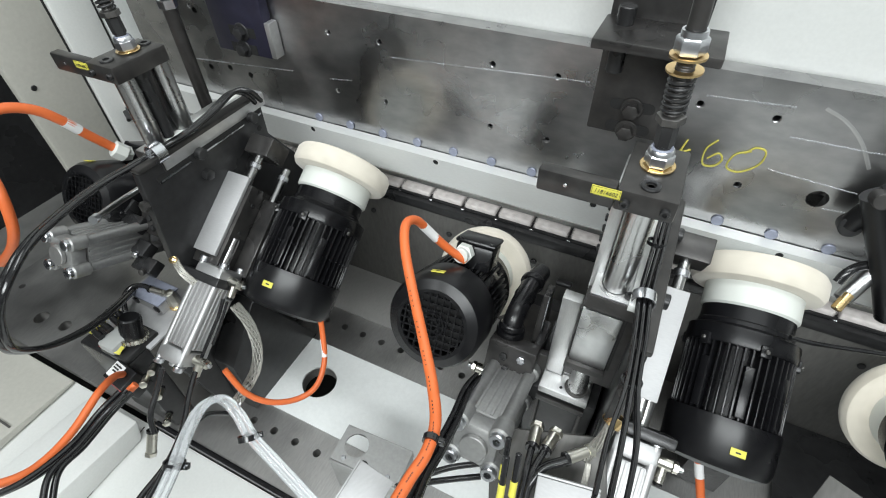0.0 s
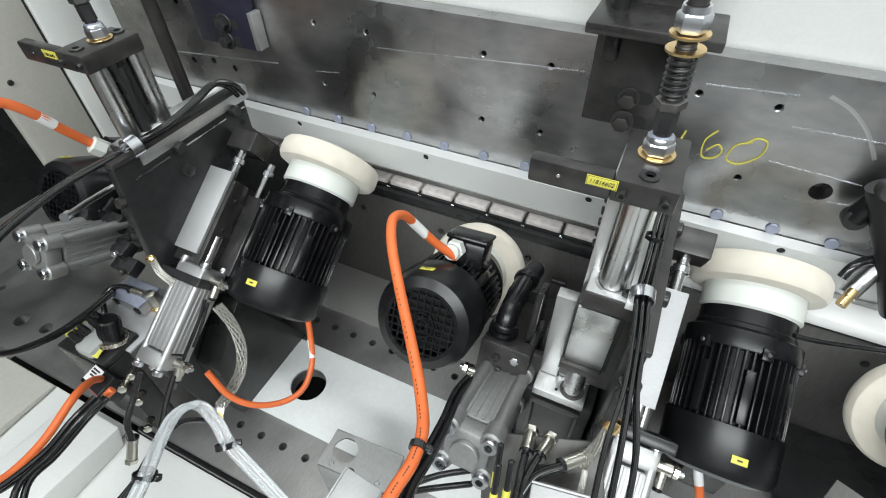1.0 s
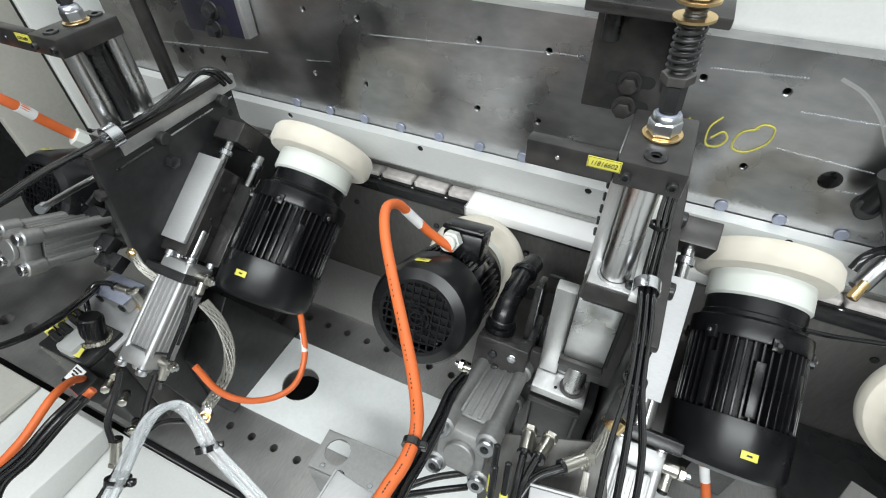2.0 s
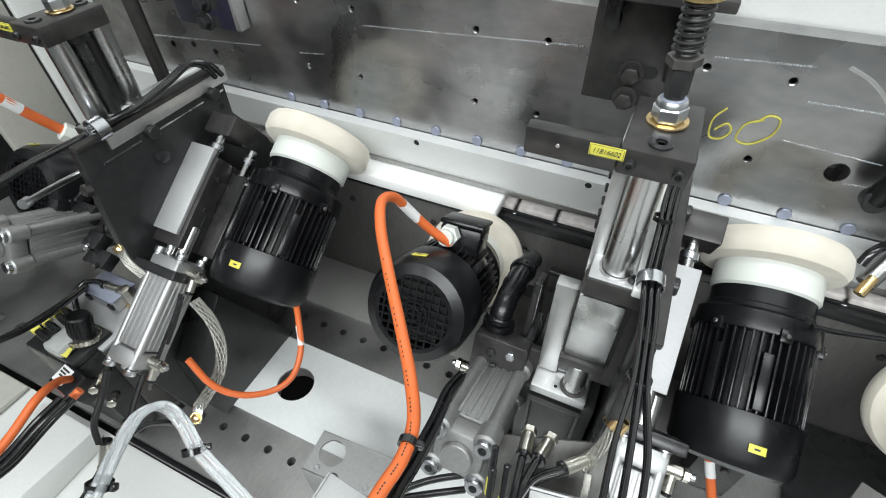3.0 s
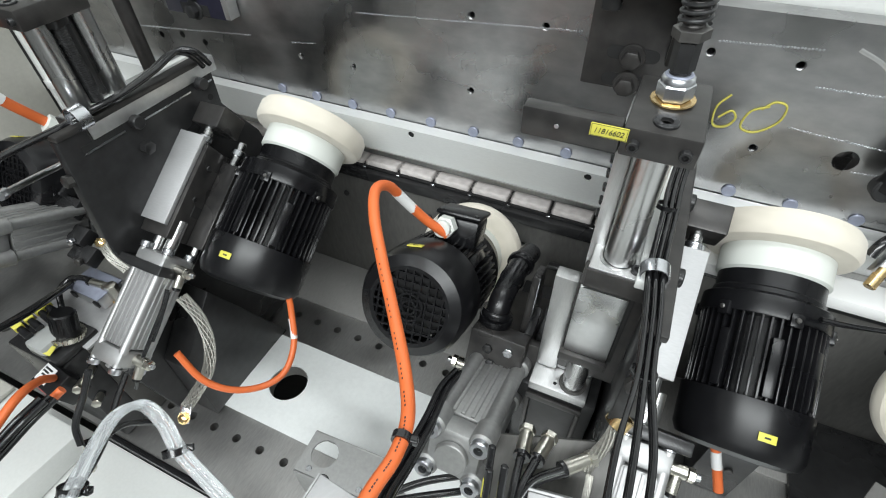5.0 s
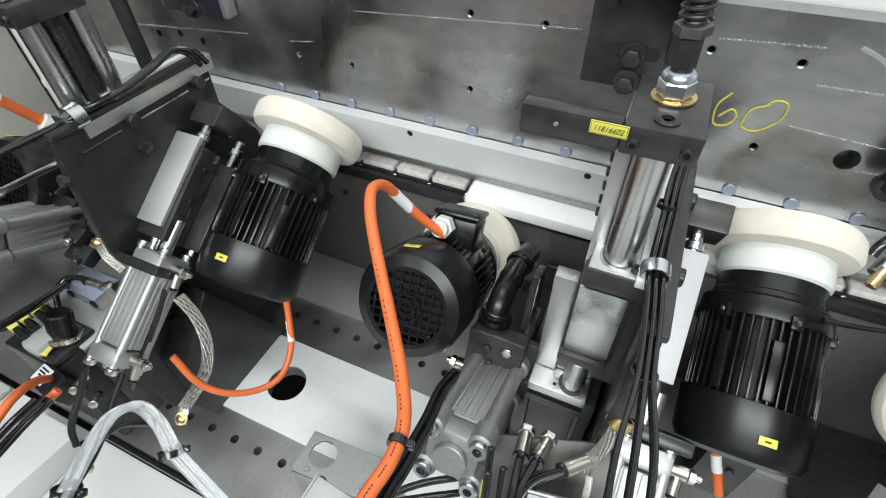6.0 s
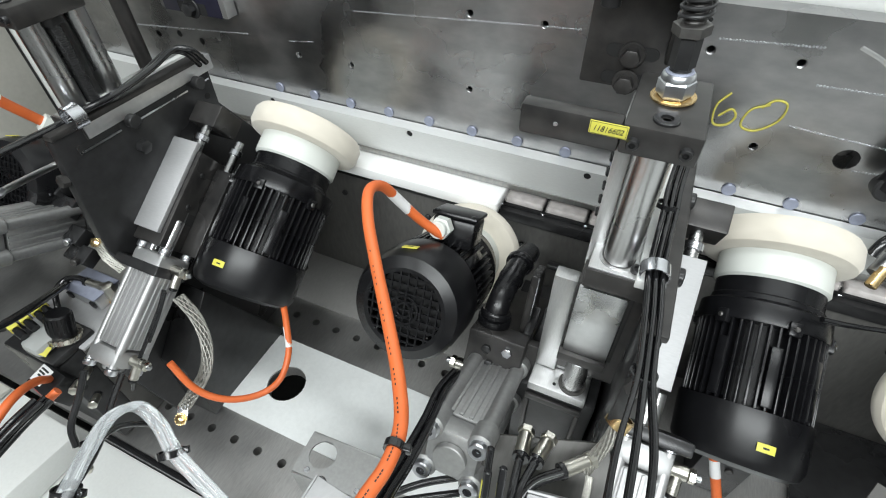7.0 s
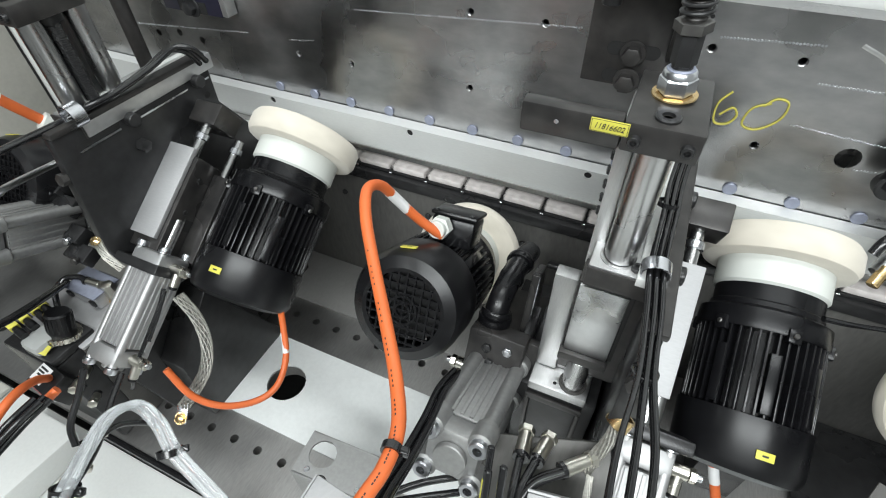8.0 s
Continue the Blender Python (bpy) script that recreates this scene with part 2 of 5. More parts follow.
def pressure_beam():
    holes = []
    X0 = -0.80
    for x in (-0.30, -0.20, -0.002, 0.098, 0.289, 0.379, -0.62, 0.66):
        holes.append((x - X0, 0.104 - BEAM_Z0, 0.0055))
    for x in (-0.30, -0.20, 0.0, 0.096, 0.373, 0.62):
        holes.append((x - X0, -0.001 - BEAM_Z0, 0.0055))
    holes.append((0.468 - X0, 0.006 - BEAM_Z0, 0.013))
    for p in ((-0.562, 0.000, -0.006), (-0.511, 0.000, -0.012), (-0.617, 0.000, -0.014), (-0.608, 0.000, 0.098)):
        holes.append((p[0] - X0, p[2] - BEAM_Z0, 0.006))
    bm = xz(moved(pierced(2.6, BEAM_Z1 - BEAM_Z0, holes, 0.03), Matrix.Translation((X0, BEAM_Z0, 0))), 0.0)
    beam = solo("beam", bm, STEEL, "ground grey steel pressure beam with drilled holes and weld lines", "beam", kind="structure")
    back = box(X0, X0 + 2.6, 0.031, 0.10, BEAM_Z0, 0.138, 0.001)
    part("beam_core", back, STEEL_DARK, beam)
    for x, z, r in holes:
        if r < 0.0058:
            mm = aim((x + X0, 0.0, z + BEAM_Z0), (0, -1, 0))
            part("thread", turned([(r - 0.0001, -0.001), (r - 0.0012, -0.0016), (r - 0.0005, -0.0022), (r - 0.0012, -0.0032), (r - 0.0005, -0.004), (r - 0.0012, -0.0055)], mm, 16), STEEL, beam, "bright tapped thread")
    for i in range(13):
        x = -0.357 + 0.0727 * i
        bm = cyl(0.0085, 0.0, 0.0035, aim((x, 0.0, -0.0675), (0, -1, 0)), 20, 0.0008)
        part("plug", bm, PLUG, beam, "dull blue-grey plug at the beam's lower edge")
    return beam


beam = pressure_beam()


def weld_line(a, b):
    a, b = Vector(a), Vector(b)
    bm = bmesh.new()
    n = int((b - a).length / 0.0032)
    for i in range(n):
        p = a.lerp(b, i / n) + Vector((0, 0, random.uniform(-0.0004, 0.0004)))
        ring(bm, [(0.0, 0.0011), (0.0011, 0.0008), (0.0016, -0.0003)], aim(p, (0, -1, 0)), 6)
    part("scribed_weld", bm, ZINC, beam, "fine bright scribed weld line", kind="stuff")


for a, b in (((-0.682, 0.000, -0.006), (-0.396, 0.000, 0.018)), ((-0.181, 0.000, 0.083), (0.146, 0.000, 0.105)), ((0.294, 0.000, 0.117), (0.395, 0.000, 0.123)),
             ((0.403, 0.000, 0.084), (0.516, 0.000, 0.085)), ((0.398, 0.000, 0.033), (0.506, 0.000, 0.026)), ((0.480, 0.000, -0.007), (0.514, 0.000, -0.004)), ((-0.313, 0.000, 0.019), (-0.263, 0.000, 0.026))):
    weld_line(a, b)
# Pale half-sunk strip stands in for a curved reflection streak.
part("reflection_streak", tube([Vector(p) + Vector((0, 0.0062, 0)) for p in ((0.422, 0.000, 0.128), (0.449, 0.000, 0.116), (0.475, 0.000, 0.094), (0.498, 0.000, 0.063))], 0.0066, 24), ALU, beam, "pale curved strip for a reflection on the beam")


def chalk_mark():
    n6 = [(0.286, -0.001, 0.031), (0.291, -0.001, 0.051), (0.288, -0.001, 0.032), (0.299, -0.001, 0.037)]
    b6 = [(0.327, -0.001, 0.060), (0.317, -0.001, 0.043), (0.320, -0.001, 0.020), (0.334, -0.001, 0.020), (0.341, -0.001, 0.032), (0.334, -0.001, 0.041), (0.323, -0.001, 0.030)]
    o6 = [(0.370, -0.001, 0.054), (0.353, -0.001, 0.044), (0.350, -0.001, 0.023), (0.367, -0.001, 0.020), (0.385, -0.001, 0.037), (0.386, -0.001, 0.057), (0.373, -0.001, 0.060), (0.363, -0.001, 0.049)]
    for pts in (n6, b6, o6):
        part("marker_stroke", tube(pts, 0.0013, 6, 6), CHALK, beam, "hand-drawn yellow marker stroke")


chalk_mark()


def rail():
    X0 = -0.80
    hs = [(x - X0, 0.0475, 0.0055) for x in (-0.36, -0.091, 0.192, 0.46, 0.72)]
    bm = xz(moved(pierced(2.6, 0.0555, hs, 0.022), Matrix.Translation((X0, -0.131, 0))), -0.024)
    r = solo("pressure_rail", bm, ALU_RAIL, "pale anodised aluminium rail bolted under the steel beam", "rail", kind="structure")
    # Black discs inside the bolt holes put their shade in as colour.
    for x, z, q in hs:
        part("hole_disc", cyl(q, 0, 0.0006, aim((x + X0, -0.0212, z - 0.131), (0, -1, 0)), 18, 0.0001), HOLE_SHADE, r, "black disc for the shade in the bolt hole")
    part("lip", box(X0, 1.8, -0.0275, -0.0245, -0.1375, -0.128, 0.0008), STEEL_BASE, r, "thin grey rubber-edged lip")
    # Backing is coloured black so that the rail's holes look shaded.
    part("backing", box(X0, 1.8, 0.0, 0.10, -0.135, -0.079, 0.001), HOLE_SHADE, r)
    return r


rail()


def chain_bed():
    bed = thing("chain_bed", "dark oiled steel bed under the conveyor chain", "machine bed", kind="structure")
    part("front_plate", box(-1.1, 1.8, -0.012, 0.0, TABLE_Z, -0.178, 0.001), BED, bed)
    part("edge_strip", box(-1.1, 1.8, -0.034, -0.0125, -0.196, -0.1765, 0.0015), BLACKENED, bed)
    part("inner_bed", box(-1.1, 1.8, 0.004, 0.12, -0.19, -0.178, 0.001), BLACKENED, bed)
    part("guide_wall", box(-1.1, 1.8, 0.10, 0.12, -0.178, -0.135, 0.001), BLACKENED, bed)
    for i in range(8):
        x = -0.25 + 0.18 * i
        part("screw", cyl(0.006, 0, 0.004, aim((x, -0.012, -0.26), (0, -1, 0)), 16), BLACKENED, bed)
    return bed


chain_bed()


def base_table():
    X0, Y0 = -1.10, -0.522
    holes = [(-0.207 + 0.0485 * i - X0, -0.178 - Y0, 0.0075) for i in range(-4, 12)]
    holes += [(-0.241 + 0.05 * i - X0, -0.441 - Y0, 0.0075) for i in range(-3, 12)]
    holes += [(-0.914 - X0, -0.458 - Y0, 0.017), (-0.841 - X0, -0.45 - Y0, 0.014), (-1.05 - X0, -0.416 - Y0, 0.008)]
    holes += [(-0.222 - X0, -0.319 - Y0, 0.035)]
    bm = moved(pierced(2.6, 0.51, holes, 0.025), Matrix.Translation((X0, Y0, TABLE_Z)))
    t = solo("machine_table", bm, STEEL_BASE, "grey machined steel base plate with rows of tapped holes", "machine table", kind="structure")
    sheet = moved(pierced(1.3, 0.166, [(-0.222 + 0.368, -0.319 + 0.402, 0.0355)], 0.003), Matrix.Translation((-0.368, -0.402, TABLE_Z + 0.0055)))
    part("cover_sheet", sheet, WHITE_SHEET, t, "pale sheet-metal cover with a round cable hole")
    part("seal", box(-0.46, 1.5, -0.532, -0.5225, TABLE_Z - 0.02, TABLE_Z + 0.004, 0.002), RUBBER, t, "black rubber edge seal")
    part("rear_strip", box(X0, 1.5, -0.140, -0.0125, TABLE_Z + 0.0005, TABLE_Z + 0.006, 0.001), GREY_STRIP, t, "raised machined strip along the bed")
    # Added black sheet puts shade on the table's right end.
    part("shade_pad", box(0.61, 1.2, -0.36, -0.013, TABLE_Z + 0.0065, TABLE_Z + 0.014, 0.001), BLACKENED, t, "black sheet for the shade at the right of the table")
    # Added black sheet gives the shade seen through the table's holes.
    part("under_shade", box(-1.1, 1.5, -0.51, 0.0, -0.72, -0.70, 0), HOLE_SHADE, t)
    return t


base_table()


def cabinet():
    solo("cabinet_floor", box(-1.35, 1.5, -1.3, -0.533, -0.515, -0.50, 0.002), WHITE, "white powder-coated cabinet floor sheet", "cabinet floor", kind="structure")
    g = thing("side_panel", "cream painted side pillar of the machine cabinet with black seams", "cabinet panel", kind="structure")
    part("panel", box(-0.98, -0.955, -0.21, -0.075, -0.50, 0.9, 0.004), CREAM_AND_SHADE, g)
    part("panel", box(-0.98, -0.95, -0.068, 0.02, -0.50, 0.9, 0.004), WHITE, g)
    part("panel", box(-0.98, -0.95, 0.03, 0.16, -0.50, 0.9, 0.004), WHITE_SHEET, g)
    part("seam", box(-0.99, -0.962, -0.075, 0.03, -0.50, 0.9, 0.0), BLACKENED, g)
    part("screw", cyl(0.006, 0, 0.003, aim((-0.955, -0.179, -0.049), (1, 0, 0)), 16), BLACKENED, g)
    part("screw", cyl(0.006, 0, 0.003, aim((-0.95, -0.03, -0.2), (1, 0, 0)), 16), BLACKENED, g)
    # Added black sheet stands in for the dark opening's shade.
    solo("side_shade_wall", box(-1.4, -1.36, -1.3, 0.2, -0.51, 0.9, 0), BLACKENED, "black sheet for the shade in the opening beside the pillar", "cabinet wall", kind="structure")
    solo("rear_hood", box(-1.4, 1.8, 0.034, 0.05, 0.142, 1.1, 0.002), WHITE, "white sheet-metal hood behind the steel beam", "hood", kind="structure")
    # White tray lies in shade; the cream colour carries that shade.
    t = thing("shaded_tray", "white side tray beside the machine table, its shade put into a cream colour", "sheet metal", kind="structure")
    part("tray", plate_yz([(-0.535, -0.496), (-0.535, -0.488), (-1.25, -0.44), (-1.25, -0.496)], -1.34, -0.70, 0.002), CREAM_AND_SHADE, t)
    part("tray_seam", box(-1.30, -0.71, -0.66, -0.656, -0.482, -0.4755, 0.0005), STEEL_DARK, t)
    f = thing("floor_seam", "dark seams between the white cabinet floor sheets", "seam", kind="structure")
    for a, b in (((-0.489, -0.541, -0.500), (-0.471, -0.698, -0.500)), ((-0.387, -0.516, -0.500), (-0.150, -0.504, -0.500))):
        part("seam_line", tube([a, (Vector(a) + Vector(b)) / 2, b], 0.0012, 6, 2), STEEL_DARK, f)
    e = thing("floor_fold", "white folded sheet-metal corner of the cabinet floor", "sheet metal", kind="structure")
    part("fold", plate_yz([(-0.56, -0.499), (-0.545, -0.45), (-1.0, -0.40), (-1.0, -0.499)], -0.60, -0.47, 0.006), WHITE, e)


cabinet()

# ---- conveyor ----
BOARD_TOP = -0.139


def conveyor_chain():
    c = thing("conveyor_chain", "conveyor chain of worn pink-grey rubber pads on black links", "conveyor chain")
    bm = box(0.0035, 0.064, -0.022, 0.06, -0.170, -0.1585, 0.002)
    pad = mesh_of("pad", bm, PAD)
    link = mesh_of("link", box(-0.003, 0.0635, -0.024, 0.062, -0.1765, -0.1705, 0.001), BLACKENED)
    pin = mesh_of("pin", cyl(0.0025, 0, 0.003, aim((0.0, -0.024, -0.173), (0, -1, 0)), 10), ZINC)
    for i in range(72):
        for name, me in (("pad", pad), ("link", link), ("pin", pin)):
            ob = new(name, me)
            ob.parent = c
            ob.location.x = -0.981 + 0.0675 * i
    return c


chain = conveyor_chain()


def panel_board(length, label):
    b = thing("workpiece_board", label, "board", "boards on the conveyor")
    part("core", box(0, length, -0.0685, 0.08, BOARD_TOP - 0.018, BOARD_TOP, 0.0008), BOARD, b)
    part("edge_band", box(0, length, -0.070, -0.0687, BOARD_TOP - 0.0178, BOARD_TOP - 0.0003, 0.0003), BOARD, b, "thin white edge band")
    return b


boards = [panel_board(0.397, "white melamine board riding on the conveyor pads"),
          panel_board(0.394, "white melamine board riding on the conveyor pads")]

# ---- guide post units ----
UNIT = 0.662


def letters(text, x, y, z, size, parent, tilt=0.0, material=None, m=None):
    cu = bpy.data.curves.new("lettering", "FONT")
    cu.body, cu.size, cu.extrude = text, size, 0.0002
    ob = new("lettering", cu)
    me = bpy.data.meshes.new_from_object(ob)
    bpy.data.objects.remove(ob)
    me.transform(m if m is not None else Matrix.Translation((x, y, z)) @ Matrix.Rotation(radians(90), 4, "X") @ Matrix.Rotation(radians(tilt), 4, "Z"))
    me.materials.append(material or INK)
    o = new("lettering", me)
    o.parent = parent
    return o


def socket_screw(parent, o, d, r=0.009, material=None):
    m = aim(o, d)
    part("cap_screw", turned([(0, 0.0015), (r * 0.5, 0.0015), (r * 0.5, 0.004), (r * 0.9, 0.004), (r, 0.0033), (r, -0.002), (0, -0.002)], m, 24), material or BLACKENED, parent, "black socket head screw")
    # Black hexagon stands in for the shade inside the socket.
    part("hex_socket", hexa(bmesh.new(), r * 0.85, 0.0014, 0.0018, m), HOLE_SHADE, parent)


def guide_post_unit(cx, dy, dz):
    g = thing("guide_post_unit", "black clamp block on two chromed guide posts with a threaded rod", "guide unit", "guide post units")
    g.matrix_world = Matrix.Translation((cx, dy, dz))
    B0 = 0.035 - dz
    part("base_block", box(-0.022, 0.030, -0.314, -0.10, 0.0125 - dz, B0, 0.0015), ALU, g, "milled aluminium base block")
    part("face_plate", box(-0.0225, 0.0295, -0.3165, -0.3145, 0.0125 - dz, B0 - 0.001, 0.0005), BLACK_BLOCK, g, "dark steel face plate")
    up = part("upright", box(-0.027, -0.0145, -0.283, -0.225, B0 - 0.03, 0.1495, 0.0012), ALU, g, "bright aluminium upright beside the post")
    for k in range(5):
        part("wall_screw", cyl(0.0042, 0, 0.003, aim((-0.027, -0.274, 0.062 + 0.014 * k), (-1, -0.2, 0)), 14), BLACKENED, up)
    for y in (-0.294, -0.240):
        p = part("guide_post", cyl(0.0132, B0, 0.1495, Matrix.Translation((0, y, 0)), 40), CHROME, g, "polished chromed guide post")
        part("collar", turned([(0.0132, B0), (0.0165, B0), (0.0165, B0 + 0.0012), (0.0140, B0 + 0.0012)], Matrix.Translation((0, y, 0)), 36), ALU, p)
    socket_screw(g, (0.016, -0.304, B0), (0, 0, 1), 0.0050)
    RY = -0.271
    bm = turned([(0.0085 + 0.0004 * (i % 2), B0 + 0.00125 * i) for i in range(int((0.149 - B0) / 0.00125))], Matrix.Translation((0, RY, 0)), 20)
    part("threaded_rod", bm, BLACKENED, g, "black threaded adjusting rod")
    part("rod_collar", turned([(0.009, 0.139), (0.0145, 0.139), (0.0145, 0.1495), (0.009, 0.1495)], Matrix.Translation((0, RY, 0)), 28, True), BLACKENED, g, "black collar under the clamp block")
    part("clamp_block", box(-0.0245, 0.0250, -0.318, -0.236, 0.150, 0.172, 0.0018), BLACK_BLOCK, g, "black oxide clamp block")
    bar = part("pointer_bar", box(-0.094, -0.0248, -0.318, -0.304, 0.149, 0.1722, 0.0025), BLACK_BLOCK, g, "flat black pointer bar")
    part("tag", box(-0.0455, -0.0205, -0.3192, -0.3183, 0.1612, 0.1708, 0.0003), YELLOW, bar, "yellow handwritten tag")
    bm = bmesh.new()
    for a in ((-0.0449, -0.0211, 0.1616, 0.1619), (-0.0449, -0.0211, 0.1701, 0.1704), (-0.0449, -0.0446, 0.1616, 0.1704), (-0.0214, -0.0211, 0.1616, 0.1704)):
        blk(bm, a[0], a[1], -0.31935, -0.31925, a[2], a[3], 0)
    part("tag_border", bm, INK, bar, "fine black border line of the tag")
    part("tag_bolt", cyl(0.0018, 0, 0.001, aim((-0.068, -0.3182, 0.162), (0, -1, 0)), 12, 0.0002), ZINC, bar)
    letters("11816602", 0, 0, 0, 0.0050, bar, m=Matrix.Translation((-0.0432, -0.3194, 0.1640)) @ Matrix.Rotation(radians(90), 4, "X") @ Matrix(((1, 0.25, 0, 0), (0, 1.15, 0, 0), (0, 0, 1, 0), (0, 0, 0, 1))))
    for y in (-0.304, -0.246):
        socket_screw(g, (0, y, 0.1702), (0, 0, 1), 0.0085)
    for x in (-0.016, 0.017):
        socket_screw(g, (x, -0.3185, 0.1605 if x > 0 else 0.1598), (0, -1, 0), 0.0042)
    T = Matrix.Translation((0, RY, 0.172)) @ Matrix.Rotation(radians(-3.0), 4, "Y") @ Matrix.Translation((0, 0, -0.172))
    part("washer", turned([(0.009, 0.1725), (0.0150, 0.1725), (0.0153, 0.1733), (0.0150, 0.1742), (0.009, 0.1742)], T, 36, True), BRASS, g, "yellow zinc washer")
    bm = nut(bmesh.new(), 0.0215, 0.008, 0.1745, 0.1865, T)
    ring(bm, [(0.008, 0.1866), (0.0112, 0.1866), (0.0108, 0.1895), (0.0095, 0.1910), (0.008, 0.1910)], T, 28, True)
    part("lock_nut", bm, ZINC, g, "zinc-plated lock nut")
    part("nylon_insert", turned([(0.0068, 0.1888), (0.0094, 0.1912), (0.0082, 0.1922), (0.0068, 0.1922)], T, 24, True), PLUG, g, "blue nylon insert")
    part("rod_thread", turned([(0.0068 + 0.0004 * (i % 2), 0.187 + 0.001 * i) for i in range(9)], T, 20), BLACKENED, g)
    part("square_shank", hexa(bmesh.new(), 0.0148, 0.194, 0.2145, T), BLACKENED, g, "black hexagon shank")
    part("spring_nut", hexa(bmesh.new(), 0.0205, 0.2148, 0.2225, T), SPRING, g, "dark hexagon nut under the spring")
    turns = [T @ Vector((0.0092 * math.cos(a), 0.0092 * math.sin(a), 0.2245 + 0.033 * a / (2 * math.pi * 7))) for a in [2 * math.pi * 7 * i / 98 for i in range(99)]]
    part("spring", sweep(bmesh.new(), turns, 0.0013, 8, 2), BLACKENED, g, "dark coil spring")
    part("upper_rod", turned([(0.0066 + 0.0005 * (i % 2), 0.2225 + 0.001 * i) for i in range(50)], T, 20), BLACK_BLOCK, g)
    for z in (0.2585, 0.2695):
        part("washer", turned([(0.0075, z), (0.0138, z), (0.0138, z + 0.0018), (0.0075, z + 0.0018)], T, 36, True), BRASS, g, "yellow zinc washer")
    bm = nut(bmesh.new(), 0.0205, 0.0075, 0.2722, 0.285, T)
    ring(bm, [(0.0075, 0.285), (0.0098, 0.285), (0.0093, 0.2895), (0.0075, 0.2895)], T, 24, True)
    part("top_nut", bm, ZINC, g, "zinc-plated lock nut")
    part("top_rod", cyl(0.0068, 0.273, 0.36, T), BLACK_BLOCK, g)
    return g


for cx, dy, dz in ((-0.400, -0.012, -0.006), (0.258, 0.0, 0.0)):
    guide_post_unit(cx, dy, dz)


def hanger_bracket(X):
    """The bracket on the beam that holds the top of the adjusting rod."""
    g = thing("hanger_bracket", "black oxide bracket bolted to the steel beam", "bracket", "hanger brackets")
    x0 = 0.160 - UNIT + X
    part("back_plate", box(x0 - 0.001, x0 + 0.105, -0.050, -0.002, 0.066, 0.29, 0.002), BLACK_BLOCK, g)
    part("top_block", box(x0 - 0.004, x0 + 0.128, -0.128, -0.051, 0.204, 0.2155, 0.002), BLACK_BLOCK, g, "heavy black top block")
    part("side_rib", plate_yz([(-0.051, 0.10), (-0.051, 0.203), (-0.11, 0.203)], x0 + 0.085, x0 + 0.10), BLACK_BLOCK, g)
    part("pin", cyl(0.010, 0.160, 0.235, Matrix.Translation((x0 + 0.020, -0.074, 0.0))), BLACKENED, g)
    for z in (0.105, 0.074):
        b = part("hex_bolt", hexa(bmesh.new(), 0.018, 0.003, 0.014, aim((x0 + 0.051, -0.050, z), (0, -1, 0))), BLACK_BLOCK, g, "black hexagon bolt head")
        part("washer", cyl(0.0145, 0.0, 0.003, aim((x0 + 0.051, -0.050, z), (0, -1, 0))), BLACK_BLOCK, b)
        # Flat black shapes stand in for the shade in the slot.
        sl = cyl(0.0075, 0, 0.0006, aim((x0 + 0.030, -0.0502, z + 0.003), (0, -1, 0)), 18, 0.0002)
        rod(sl, 0.0075, 0, 0.0006, aim((x0 + 0.072, -0.0502, z + 0.003), (0, -1, 0)), 18, 0.0002)
        blk(sl, x0 + 0.030, x0 + 0.072, -0.0506, -0.0501, z - 0.0045, z + 0.0105, 0)
        part("slot", sl, HOLE_SHADE, g, "black strip for the shade in the adjusting slot")
    return g


hanger_bracket(UNIT)


def stop_bracket():
    g = thing("stop_bracket", "blue-black bracket with two bolts on the steel beam", "bracket", "hanger brackets")
    part("plate", box(-0.545, -0.418, -0.022, -0.002, 0.045, 0.30, 0.002), BLUE_LIT, g)
    part("edge_bar", box(-0.417, -0.406, -0.024, -0.002, 0.048, 0.11, 0.001), ALU, g, "bare steel edge bar")
    for p in ((-0.475, 0.086), (-0.48, 0.055)):
        b = part("hex_bolt", hexa(bmesh.new(), 0.019, 0.003, 0.014, aim((p[0], -0.022, p[1]), (0, -1, 0))), BLACKENED, g)
        part("washer", cyl(0.016, 0.0, 0.003, aim((p[0], -0.022, p[1]), (0, -1, 0))), BLACKENED, b)
        part("slot", box(p[0] - 0.03, p[0] + 0.03, -0.0225, -0.0215, p[1] - 0.009, p[1] + 0.009, 0.0), HOLE_SHADE, g)


stop_bracket()

# ---- tilted slides with the upper buffing motors ----
TH = radians(33.5)
EU, EV = Vector((0, math.cos(TH), math.sin(TH))), Vector((0, -math.sin(TH), math.cos(TH)))


def slide_axes(o):
    """z along the slide, y away from it towards the front, x along the machine."""
    return axes(o, (-1, 0, 0), tuple(EV), tuple(EU))


